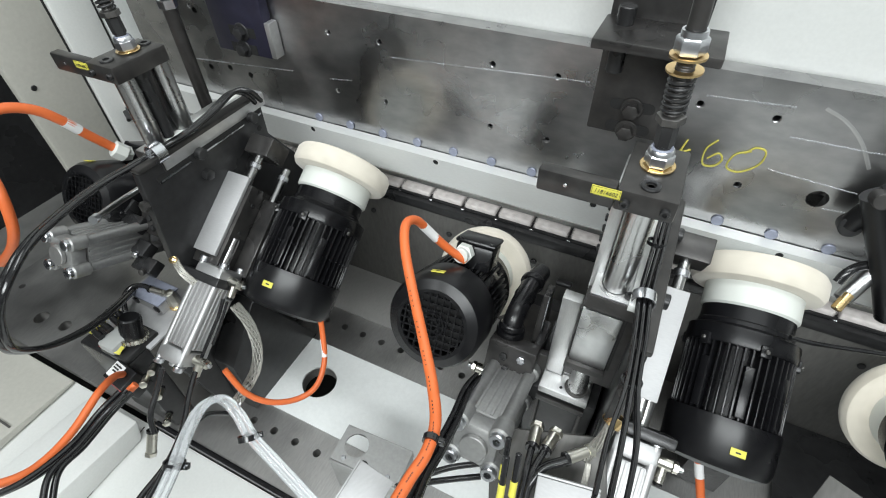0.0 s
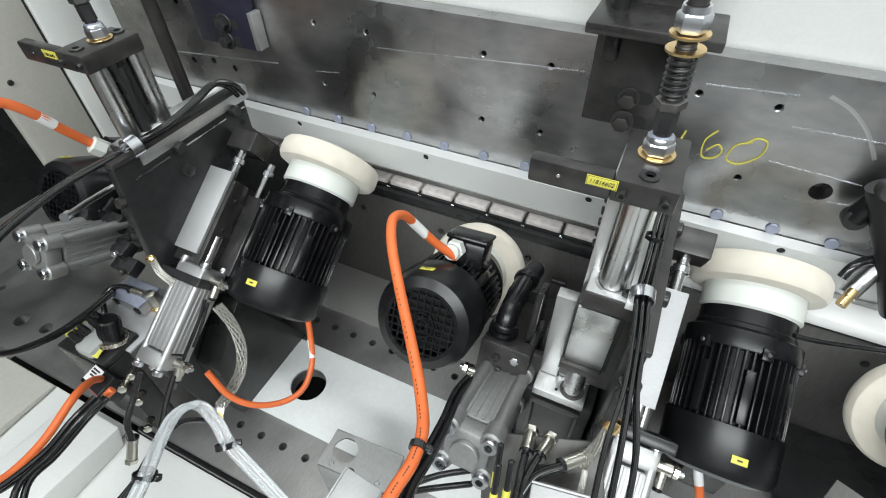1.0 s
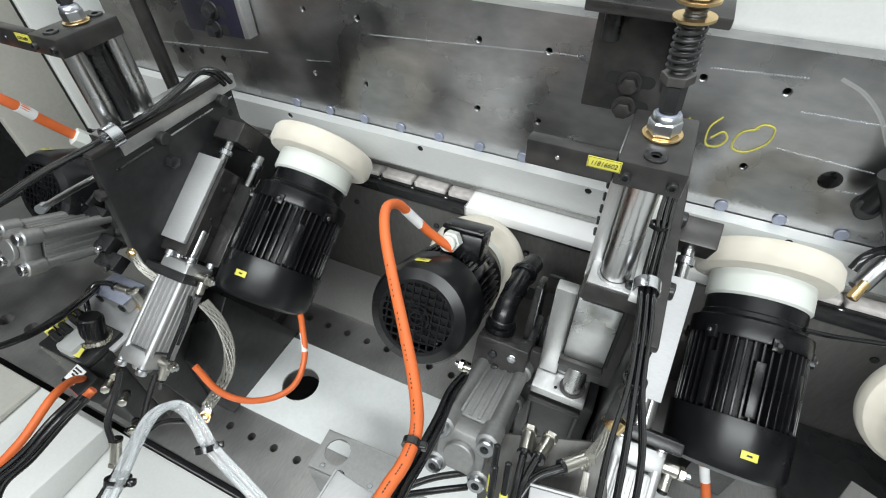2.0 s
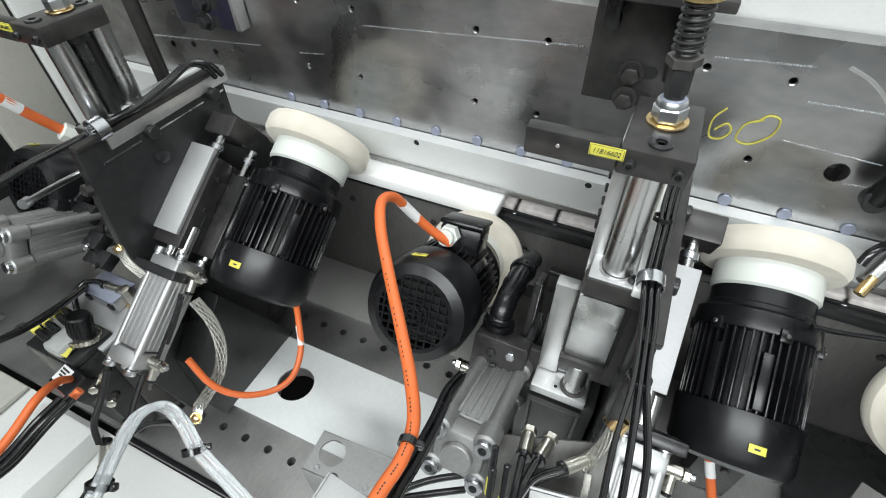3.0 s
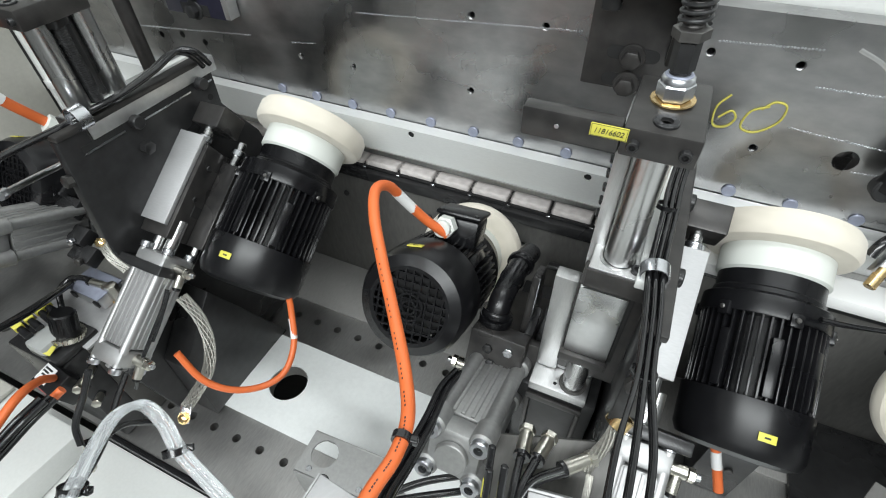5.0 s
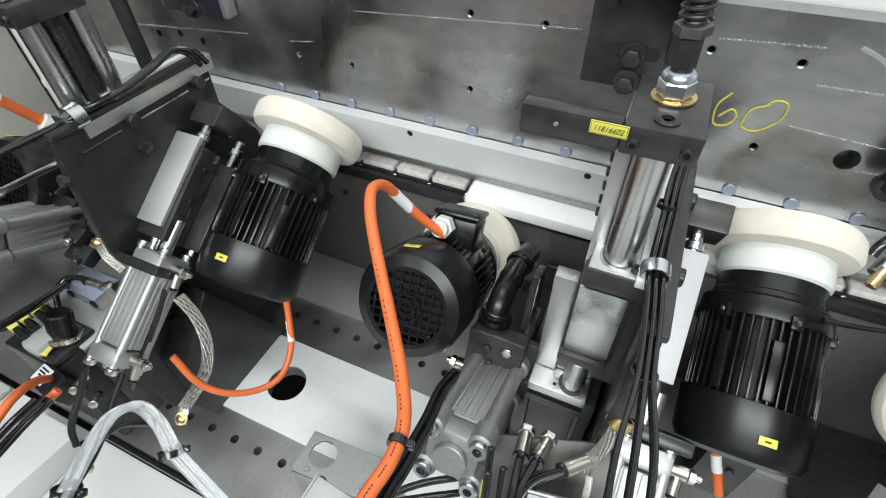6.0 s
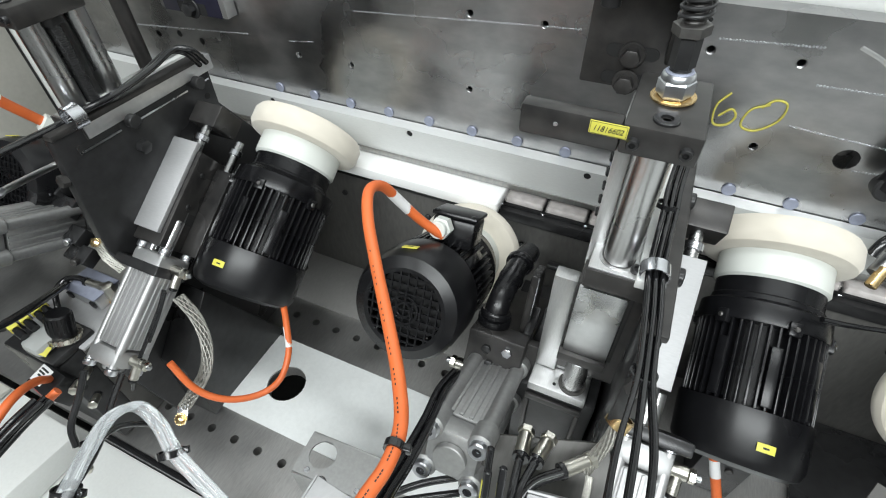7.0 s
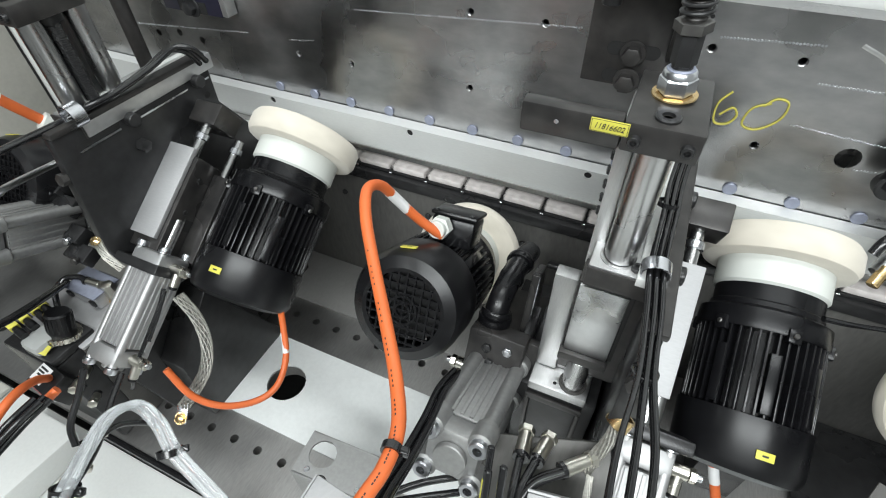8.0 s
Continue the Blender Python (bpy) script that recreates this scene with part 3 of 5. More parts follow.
def side_plate(X):
    g = thing("side_plate", "large black steel mounting plate with slotted edge bar", "mounting plate", "mounting plates")
    x = -0.372 + X + (0.014 if X > 0 else 0.0)
    part("plate", plate_yz([(-0.122, 0.030), (-0.366, 0.030), (-0.382, -0.122), (-0.376, -0.155), (-0.33, -0.30), (-0.2, -0.34), (-0.03, -0.24), (-0.068, -0.117), (-0.123, -0.039)], x - 0.014, x), BLACKENED, g)
    e = part("edge_bar", box(x - 0.0155, x + 0.003, -0.366, -0.122, 0.0305, 0.0385, 0.002), BLACK_BLOCK, g)
    for y0, y1 in ((-0.345, -0.285), (-0.26, -0.17), (-0.158, -0.128)):
        part("slot", box(x - 0.0005, x + 0.0008, y0, y1, 0.004, 0.013, 0.0), HOLE_SHADE, g)
        # Thin bright strip gives the slot edge its highlight.
        part("slot_glint", box(x + 0.0009, x + 0.0016, y0, y1, 0.0015, 0.0038, 0.0), ZINC, g, "bright strip for the highlight on the slot edge")
    for y in (-0.268, -0.152):
        part("knob", cyl(0.009, 0, 0.012, aim((x, y, 0.008), (1, 0, 0)), 18), BLACKENED, g, "black slot bolt")
    for y, z in ((-0.14, -0.02), (-0.115, -0.06), (-0.12, -0.09)):
        part("plate_hole", cyl(0.005, 0, 0.0008, aim((x, y, z), (1, 0, 0)), 16, 0.0002), HOLE_SHADE, g)
    part("bolt", hexa(bmesh.new(), 0.014, 0, 0.009, aim((x - 0.006, -0.372, -0.02), (0, -1, 0.3))), BLACK_BLOCK, g)
    part("bolt", hexa(bmesh.new(), 0.016, 0, 0.011, aim((x, -0.27, -0.03), (1, 0, 0))), BLACKENED, g)
    part("white_strip", box(x - 0.029, x - 0.019, -0.318, -0.125, 0.030, 0.0395, 0.001), WHITE, g, "bright aluminium strip beside the plate")
    return g


for X in (0.0, UNIT):
    side_plate(X)


def fins(parent, r0, r1, z0, z1, n, skip, m):
    me = mesh_of("fin", box(r0 - 0.004, r1, -0.0014, 0.0014, z0, z1, 0.0006), MOTOR)
    for i in range(n):
        a = 360 * i / n
        if skip(a):
            continue
        ob = new("fin", me)
        ob.parent = parent
        ob.matrix_basis = m @ Matrix.Rotation(radians(a), 4, "Z")


def buffing_wheel(parent, m, r, wide, hub_r):
    """The wheel spins about its own z axis."""
    w = new("buffing_wheel")
    w.parent = parent
    w.matrix_basis = m
    tagged(w, "cream felt buffing wheel on a white nylon hub")
    prof = [(hub_r * 0.8, 0.0), (r - 0.012, -0.001), (r - 0.004, 0.002), (r, 0.009), (r, wide - 0.009), (r - 0.004, wide - 0.002), (r - 0.012, wide + 0.001), (hub_r * 0.8, wide)]
    part("felt_disc", turned(prof, None, 72, True), FELT, w)
    part("hub", turned([(0.0, -0.034), (hub_r - 0.003, -0.034), (hub_r, -0.031), (hub_r, -0.001), (0, -0.001)], None, 56), NYLON, w, "white nylon hub")
    part("front_disc", cyl(hub_r * 0.9, wide + 0.0015, wide + 0.006, None, 48), NYLON, w)
    return w


def motor_body(g, m, r, L, box_at=None):
    """A finned motor whose z axis runs from the fan to the shaft; z = 0 is the middle of the fan cover."""
    body = part("housing", turned([(0, 0.025), (r - 0.014, 0.025), (r - 0.014, L - 0.02), (r - 0.004, L - 0.018), (r - 0.002, L), (r - 0.018, L + 0.012), (0, L + 0.012)], m, 56), MOTOR, g, "black finned motor housing")
    fins(g, r - 0.014, r - 0.0005, 0.03, L - 0.02, 44, lambda a: False, m)
    for a in (45, 90, 135, 225, 315):
        mm = m @ Matrix.Rotation(radians(a), 4, "Z")
        part("rib", box(r - 0.014, r + 0.0005, -0.0055, 0.0055, 0.038, L - 0.045, 0.0012, mm), MOTOR, g)
    cover = part("fan_cover", turned([(r * 0.68, -0.030), (r - 0.016, -0.031), (r - 0.004, -0.026), (r + 0.001, -0.016), (r + 0.002, 0.034), (r - 0.003, 0.034), (r - 0.002, -0.014), (r * 0.68, -0.026)], m, 64, True), PLASTIC, g, "black plastic fan cover")
    gb = bmesh.new()
    for i in range(-4, 5):
        h = i * r * 0.68 / 4.6
        w = math.sqrt(max(0, (r * 0.695) ** 2 - h * h))
        blk(gb, -w, w, h - 0.0011, h + 0.0011, -0.0300, -0.0275, 0, m)
        blk(gb, h - 0.0011, h + 0.0011, -w, w, -0.0302, -0.0277, 0, m)
    for q in (0.008, 0.016):
        ring(gb, [(q - 0.0012, -0.0312), (q + 0.0012, -0.0312), (q + 0.0012, -0.0272), (q - 0.0012, -0.0272)], m, 28, True)
    part("grille", gb, PLASTIC, cover, "square plastic fan grille")
    # Flat black disc gives the shade behind the grille.
    part("fan", cyl(r * 0.66, -0.012, -0.008, m, 40), HOLE_SHADE, cover)
    return cover


def upper_motor(X, shift=(0, 0, 0), yaw=0.0, tag=3.0, r=0.0735, car=(0, 0), low=0.0, k=1.0):
    """The moving half of a slide: carriage block, motor and wheel. Its own origin is the slide's zero."""
    g = thing("buffing_motor", "black finned electric motor with cream buffing wheel on a tilted slide", "buffing motor", "upper buffing motors")
    o = Vector((-0.230 + X, -0.3055, -0.213)) + Vector(shift)
    m = slide_axes(o) @ Matrix.Rotation(radians(yaw), 4, "Y")
    cover = motor_body(g, m, r, 0.148)
    turn = m @ Matrix.Translation((0, 0, low)) @ Matrix.Rotation(radians(tag), 4, "Z")
    part("label", box(-0.009, 0.009, r + 0.0018, r + 0.0028, 0.0, 0.009, 0.0003, turn), YELLOW, cover, "small yellow tag")
    part("tag_print", box(-0.003, 0.003, r + 0.0029, r + 0.0031, 0.0035, 0.0055, 0, turn), INK, cover)
    part("end_shield", turned([(r - 0.013, 0.124), (r + 0.0005, 0.125), (r + 0.0015, 0.128), (r + 0.0005, 0.148), (r - 0.006, 0.152), (r - 0.013, 0.152)], m, 56, True), MOTOR, g, "smooth black end shield")
    for a in (40, 100, 160, 340):
        mm = m @ Matrix.Rotation(radians(a), 4, "Z")
        b = part("shield_lug", box(r - 0.006, r + 0.004, -0.007, 0.007, 0.118, 0.134, 0.002, mm), MOTOR, g, "cast screw lug")
        part("lug_screw", cyl(0.003, 0, 0.003, mm @ Matrix.Translation((r + 0.0035, 0, 0.126)) @ Matrix.Rotation(radians(90), 4, "Y"), 12), SPRING, b)
    part("flange", turned([(0, 0.15), (0.060 * k, 0.15), (0.060 * k, 0.158), (0.058 * k, 0.160), (0.058 * k, 0.182), (0, 0.182)], m, 56), MOTOR, g, "black shaft flange")
    w = buffing_wheel(g, m @ Matrix.Translation((0, 0, 0.212)), 0.0845 * k, 0.036, 0.0615 * k)
    # carriage
    c = slide_axes(Vector((-0.345 + X + car[0], -0.288, -0.0895)) + EU * car[1])
    part("carriage_block", box(-0.018, 0.027, -0.007, 0.0, -0.0675, 0.0705, 0.0008, c), ALU_FACE, g, "milled aluminium carriage face")
    # Body and step are coloured dark for the aluminium block's unlit side.
    part("carriage_body", box(-0.0185 if X else -0.0245, 0.0265, -0.075, -0.0075, -0.0675 if X else -0.085, 0.060, 0.0015, c), BLACK_BLOCK, g, "carriage body in dark grey for its unlit side")
    if X:
        return g, w
    part("carriage_step", box(-0.055, -0.025, -0.075, -0.045, -0.085, 0.050, 0.0015, c), BLACK_BLOCK, g, "step of the carriage in dark grey for its unlit side")
    part("motor_bracket", box(-0.075, 0.02, -0.09, -0.076, -0.07, 0.06, 0.002, c), BLACKENED, g)
    part("notch", box(-0.0262, -0.0242, -0.045, -0.03, -0.045, -0.028, 0.0, c), HOLE_SHADE, g)
    for v, u in ((-0.025, -0.02), (-0.025, 0.03)):
        part("body_screw", cyl(0.0042, 0, 0.0025, c @ Matrix.Translation((-0.0245, v, u)) @ Matrix.Rotation(radians(-90), 4, "Y"), 14), BLACKENED, g)
    return g, w


motor_a, wheel_a = upper_motor(0.0)
motor_b, wheel_b = upper_motor(UNIT, (0.013, 0.042, -0.012), 1.8, 6.0, 0.0675, (0.009, 0.0325), -0.006, 0.985)


def air_cylinder(o, d, across, length, half, group_label, material, fittings):
    """An air cylinder along d from o; across: the direction of its first side."""
    g = thing("air_cylinder", group_label, "air cylinder", "air cylinders")
    ez = Vector(d).normalized()
    ex = (Vector(across) - ez * Vector(across).dot(ez)).normalized()
    m = axes(o, tuple(ex), tuple(ez.cross(ex)), tuple(ez))
    h = half
    bm = bmesh.new()
    cast = material is CAST
    bh = h * (0.86 if cast else 1.0)
    blk(bm, -bh, bh, -bh, bh, 0.028, length - 0.028, 0.004, m)
    part("barrel", bm, material, g, "ribbed aluminium barrel")
    rib = mesh_of("rib", box(bh - 0.001, bh + 0.0016, -0.0022, 0.0022, 0.030, length - 0.030, 0.0006), material)
    rodm = mesh_of("tie_rod", cyl(h * (0.29 if cast else 0.24), 0.001, length - 0.001, None, 20), material)
    for k in range(4):
        turn = m @ Matrix.Rotation(math.pi / 2 * k, 4, "Z")
        for q in (-0.5, -0.17, 0.17, 0.5):
            ob = new("rib", rib)
            ob.parent, ob.matrix_basis = g, turn @ Matrix.Translation((0, q * h, 0))
        ob = new("tie_rod", rodm)
        ob.parent, ob.matrix_basis = g, turn @ Matrix.Translation((h * 0.8, h * 0.8, 0))
    for z0, z1, nm in ((0, 0.028, "rear_cap"), (length - 0.028, length, "front_cap")):
        ch = h * (0.88 if cast else 1.04)
        bm = box(-ch, ch, -ch, ch, z0 + 0.0015, z1 - 0.0015, 0.005, m)
        cap = part(nm, bm, CAST if material is not ALU_CYL else ALU_CYL, g, "cast end cap")
        for sx in (-1, 1):
            for sy in (-1, 1):
                if cast:
                    part("boss", cyl(h * 0.40, z0, z1, m @ Matrix.Translation((sx * h * 0.8, sy * h * 0.8, 0)), 24, 0.002), CAST, cap)
                mm = m @ Matrix.Translation((sx * h * 0.8, sy * h * 0.8, 0 if z0 == 0 else length)) @ (Matrix.Rotation(math.pi, 4, "X") if z0 == 0 else Matrix())
                part("tie_screw", turned([(0, 0.001), (h * 0.15, 0.001), (h * 0.15, 0.007), (h * 0.27, 0.007), (h * 0.31, 0.0055), (h * 0.31, -0.001)], mm, 22), ZINC, cap, "zinc-plated socket screw")
                part("socket", cyl(h * 0.15, 0.0011, 0.0018, mm, 6, 0.0002), HOLE_SHADE, cap)
    bm = cyl(half * 0.55, -0.006, 0.001, m, 36)
    part("bore_boss", bm, CAST, g)
    part("piston_rod", cyl(0.009, length, length + 0.05, m, 24), CHROME, g, "chromed piston rod")
    for z, side in fittings:
        mm = m @ Matrix.Translation((side * h, 0, z)) @ Matrix.Rotation(math.pi / 2 * side, 4, "Y")
        f = part("speed_valve", cyl(0.0075, 0.0, 0.020, mm, 24), NICKEL, g, "nickel-plated speed control fitting")
        part("adjuster", hexa(bmesh.new(), 0.013, 0.0205, 0.027, mm), NICKEL, f)
        part("adjuster_screw", cyl(0.0035, 0.027, 0.033, mm, 16), ZINC, f)
        hang = aim(mm @ Vector((0, 0, 0.011)), Vector((0, -0.75, -0.65)))
        part("hose_stub", cyl(0.0062, 0.004, 0.024, hang, 20), NICKEL, f)
        part("release_ring", cyl(0.0055, 0.024, 0.028, hang, 20), PLASTIC, f)
    return g


for X in (0.0, UNIT):
    air_cylinder(Vector((-0.325 + X, -0.478, -0.246)), EU, (1, 0, 0), 0.165, 0.0255, "anodised aluminium air cylinder below the tilted slide", ALU_CYL, ((0.016, 1), (0.148, 1)))


def slide_rods(X, car=(0, 0)):
    g = thing("slide_rods", "two chromed slide rods between black end brackets", "slide rods", "slide rods")
    c = slide_axes(Vector((-0.345 + X + car[0], -0.288, -0.0895)) + EU * car[1])
    for x, v in ((-0.004, -0.018), (-0.036, -0.055))[:1 if X else 2]:
        r = part("rod", cyl(0.007, -0.100, 0.113, c @ Matrix.Translation((x, v, 0)), 24), CHROME, g)
        part("collar", cyl(0.010, 0.09, 0.1, c @ Matrix.Translation((x, v, 0)), 24), ZINC, r)
    part("end_bracket", box(-0.03, 0.018, -0.05, -0.002, 0.112, 0.145, 0.002, c), BLACK_BLOCK, g, "dark steel end bracket")
    part("lower_bracket", box(-0.05, 0.03, -0.05, 0.004, -0.112, -0.098, 0.002, c), BLACKENED, g, "black lower bracket")
    return g


slide_rods(0.0)
slide_rods(UNIT, (0.009, 0.0325))

# ---- lower motors ----
TH2 = radians(-25)
FU, FV = Vector((0, math.cos(TH2), math.sin(TH2))), Vector((0, -math.sin(TH2), math.cos(TH2)))


def lower_motor(X, dz=0.0):
    g = thing("lower_motor", "black finned motor with terminal box and cream buffing wheel behind", "buffing motor", "lower buffing motors")
    o = Vector((0.052 + X, -0.331, -0.112 + dz))
    pivot = Matrix.Translation(o + FU * 0.22)
    m = pivot @ Matrix.Rotation(radians(3.2), 4, "Z") @ Matrix.Rotation(radians(-4.8), 4, "X") @ pivot.inverted() @ axes(o, (-1, 0, 0), tuple(FV), tuple(FU))
    cover = motor_body(g, m, 0.0640, 0.145)
    part("label", box(-0.009, 0.009, 0.0656, 0.0668, -0.015, -0.006, 0.0003, m @ Matrix.Rotation(radians(-9), 4, "Z")), YELLOW, cover, "small yellow tag")
    part("tag_print", box(-0.003, 0.003, 0.0669, 0.0671, -0.0115, -0.0095, 0, m @ Matrix.Rotation(radians(-9), 4, "Z")), INK, cover)
    part("flange", turned([(0, 0.148), (0.057, 0.148), (0.055, 0.18), (0, 0.18)], m, 48), MOTOR, g, "black shaft flange")
    t = part("terminal_box", box(-0.040, 0.014, 0.055, 0.090, 0.060, 0.110, 0.004, m), PLASTIC, g, "black plastic terminal box")
    part("lid", box(-0.042, 0.016, 0.0905, 0.097, 0.058, 0.112, 0.003, m), PLASTIC, t, "black plastic box lid")
    for x in (-0.036, 0.009):
        part("lid_screw", cyl(0.0035, 0.096, 0.099, m @ Matrix.Translation((x, 0, 0.06)) @ Matrix.Rotation(radians(-90), 4, "X"), 12), BLACKENED, t)
    bm = hexa(bmesh.new(), 0.024, 0, 0.014, aim(m @ Vector((-0.003, 0.080, 0.056)), -FU))
    rod(bm, 0.0105, 0.014, 0.022, aim(m @ Vector((-0.003, 0.080, 0.056)), -FU))
    part("gland", bm, NYLON, t, "white plastic cable gland")
    w = buffing_wheel(g, m @ Matrix.Translation((0, 0, 0.212)), 0.081, 0.028, 0.053)
    return g, w


motor_c, wheel_c = lower_motor(0.0)
motor_d, wheel_d = lower_motor(-UNIT - 0.020, -0.028)
motor_e, wheel_e = lower_motor(UNIT - 0.040)


# ---- carriage between the posts and the slide ----
def carriage(X):
    g = thing("lift_carriage", "dark steel lift carriage with polished front plate", "carriage", "lift carriages")
    x = -0.662 + X - (0.014 if X < 0.1 else 0.0)
    part("housing", box(x + 0.232, x + 0.299, -0.3125, -0.16, -0.125, 0.012, 0.002), BLACK_BLOCK, g)
    part("front_plate", plate_yz([(-0.3165, 0.0105), (-0.313, 0.0105), (-0.313, -0.086), (-0.3165, -0.086)], x + 0.234, x + 0.2765, 0.0005), POLISHED, g, "polished aluminium front plate")
    # Black strip stands in for the shadow gap at the plate's right.
    part("gap_shade", box(x + 0.277, x + 0.281, -0.3145, -0.313, -0.086, 0.0105, 0.0003), HOLE_SHADE, g, "black strip for the shade in the gap beside the front plate")
    part("lower_flange", box(x + 0.231, x + 0.278, -0.322, -0.3127, -0.099, -0.0865, 0.001), BLACK_BLOCK, g)
    part("guide_wall", box(x + 0.209, x + 0.2315, -0.300, -0.285, -0.154, -0.003, 0.0015), ALU, g, "wide milled aluminium guide wall")
    part("guide_wall", box(x + 0.232, x + 0.272, -0.296, -0.285, -0.154, -0.126, 0.0015), ALU, g)
    ledge = part("ledge", box(x + 0.2085, x + 0.2725, -0.326, -0.2855, -0.168, -0.1545, 0.0012), ALU, g, "milled aluminium ledge")
    part("ledge_hole", cyl(0.002, 0, 0.0006, Matrix.Translation((x + 0.236, -0.317, -0.1546)), 12, 0.0001), HOLE_SHADE, ledge)
    part("lower_post", cyl(0.0122, -0.1545, -0.0995, Matrix.Translation((x + 0.254, -0.309, 0)), 36), CHROME, g, "chromed lower post")
    # Dark ring stands in for the shadow round the post's foot.
    part("post_shade", turned([(0.0123, -0.1544), (0.0150, -0.1544), (0.0150, -0.153), (0.0123, -0.153)], Matrix.Translation((x + 0.254, -0.309, 0)), 36, True), STEEL_DARK, g)
    part("pocket", box(x + 0.196, x + 0.285, -0.322, -0.20, -0.32, -0.1685, 0.003), BLACKENED, g, "black steel pocket housing")
    rim = bmesh.new()
    for a in ((0.208, 0.272, -0.188, -0.178), (0.208, 0.213, -0.275, -0.1885), (0.267, 0.272, -0.275, -0.1885)):
        blk(rim, x + a[0], x + a[1], -0.327, -0.3225, a[2], a[3], 0.0008)
    part("pocket_rim", rim, BLACK_BLOCK, g, "dark steel rim of the pocket")
    part("side_plate", box(x + 0.186, x + 0.1955, -0.31, -0.235, -0.34, -0.135, 0.002), BLACKENED, g, "black upright side plate")
    part("foot", box(x + 0.17, x + 0.32, -0.33, -0.06, TABLE_Z + 0.001, -0.325, 0.002), BLACKENED, g)
    return g


for X in (0.0, UNIT):
    carriage(X)


# ---- lower motor slides ----
def lower_slide(X):
    g = thing("lower_slide", "black slide bracket with ribbed elbow fitting beside the lower motor", "slide", "lower slides")
    m = axes((0.172 + X, -0.28, -0.20), (-1, 0, 0), tuple(FV), tuple(FU))
    part("slide_body", box(-0.035, 0.035, -0.03, 0.02, -0.03, 0.17, 0.002, m), BLACK_BLOCK, g)
    part("end_plate", box(-0.042, 0.038, -0.03, 0.052, -0.035, -0.02, 0.002, m), BLACK_BLOCK, g, "dark end plate with bolts")
    for x, y in ((-0.012, 0.035), (0.012, 0.035), (-0.012, 0.012)):
        part("bolt", hexa(bmesh.new(), 0.011, 0, 0.006, m @ Matrix.Translation((x, y, -0.035)) @ Matrix.Rotation(math.pi, 4, "X")), ZINC if x < 0 and y > 0.02 else BLACKENED, g)
    part("slide_bar", box(-0.052, -0.040, -0.02, 0.05, 0.0, 0.18, 0.0015, m), STEEL_BASE, g, "bare steel slide bar")
    sh = Vector((X, 0, 0))
    path = [Vector(p) + sh for p in ((0.150, -0.284, -0.150), (0.150, -0.277, -0.120), (0.151, -0.252, -0.104), (0.153, -0.200, -0.108), (0.156, -0.165, -0.120))]
    e = part("elbow", tube(path, 0.0138, 20, 8), PLASTIC, g, "black ribbed plastic elbow fitting")
    for q, d, rr, hl in ((path[1] * 0.75 + path[0] * 0.25, path[1] - path[0], 0.0195, 0.007), (path[1], path[2] - path[0], 0.0175, 0.004), (path[3], path[3] - path[2], 0.0172, 0.005), (path[2] * 0.6 + path[3] * 0.4, path[3] - path[2], 0.0152, 0.003)):
        part("collar", turned([(0.0115, -hl), (rr - 0.001, -hl), (rr, -hl * 0.6), (rr, hl * 0.6), (rr - 0.001, hl), (0.0115, hl)], aim(q, d), 28), PLASTIC, e)
    part("steel_upright", plate_yz([(-0.241, -0.078), (-0.272, -0.165), (-0.276, -0.215), (-0.205, -0.215), (-0.205, -0.094)], 0.178 + X, 0.187 + X), BLACK_BLOCK, g, "dark steel upright with worn bright edge")
    part("worn_edge", tube([(0.1872 + X, -0.2415, -0.079), (0.1872 + X, -0.257, -0.122), (0.1872 + X, -0.2725, -0.165)], 0.0012, 8, 3), ZINC, g, "bright worn edge")
    hb = axes(tuple(Vector((0.160, -0.304, -0.146)) + sh), (-1, 0, 0), tuple(FV), tuple(FU))
    part("head_block", box(-0.036, 0.030, -0.03, 0.022, -0.014, 0.016, 0.003, hb), BLACK_BLOCK, g, "dark steel head block")
    for x, y in ((-0.018, 0.008), (0.006, 0.004), (0.0, -0.014)):
        part("bolt", hexa(bmesh.new(), 0.010, 0, 0.005, hb @ Matrix.Translation((x, y, -0.014)) @ Matrix.Rotation(math.pi, 4, "X")), ZINC if x < -0.01 else BLACKENED, g)
    part("column", box(0.135 + X, 0.21 + X, -0.27, -0.06, TABLE_Z + 0.001, -0.29, 0.003), BLACKENED, g, "black support column")
    part("wing_screw", box(-0.014, 0.014, -0.004, 0.004, 0.17, 0.19, 0.003, m @ Matrix.Translation((-0.012, 0.07, 0))), BLACKENED, g)
    return g


for X in (0.0, -UNIT, UNIT):
    lower_slide(X)
    air_cylinder(Vector((0.169 + X - (0.055 if X < -0.1 else 0.0), -0.451, -0.121)), FU, (1, 0, 0), 0.165, 0.030, "grey cast aluminium air cylinder driving the lower slide", CAST, ((0.145, -1),))


# ---- cables and hoses ----
def cable(name, pts, r, material, label, category="cable", ties=(), wave=0.0, group=""):
    g = thing(name, label, category, group)
    part("sheath", tube(pts, r, 14, 8, wave), material, g)
    return g


def band(parent, a, b, r, material, label):
    part("sleeve", tube([a, (Vector(a) + Vector(b)) / 2, b], r, 14, 3), material, parent, label)


def tie(parent, o, d, r):
    m = aim(o, d)
    bm = turned([(r, -0.003), (r + 0.002, -0.003), (r + 0.002, 0.003), (r, 0.003)], m, 20, True)
    blk(bm, r, r + 0.007, -0.003, 0.003, -0.003, 0.003, 0.001, m)
    part("cable_tie", bm, RUBBER, parent, "black cable tie")


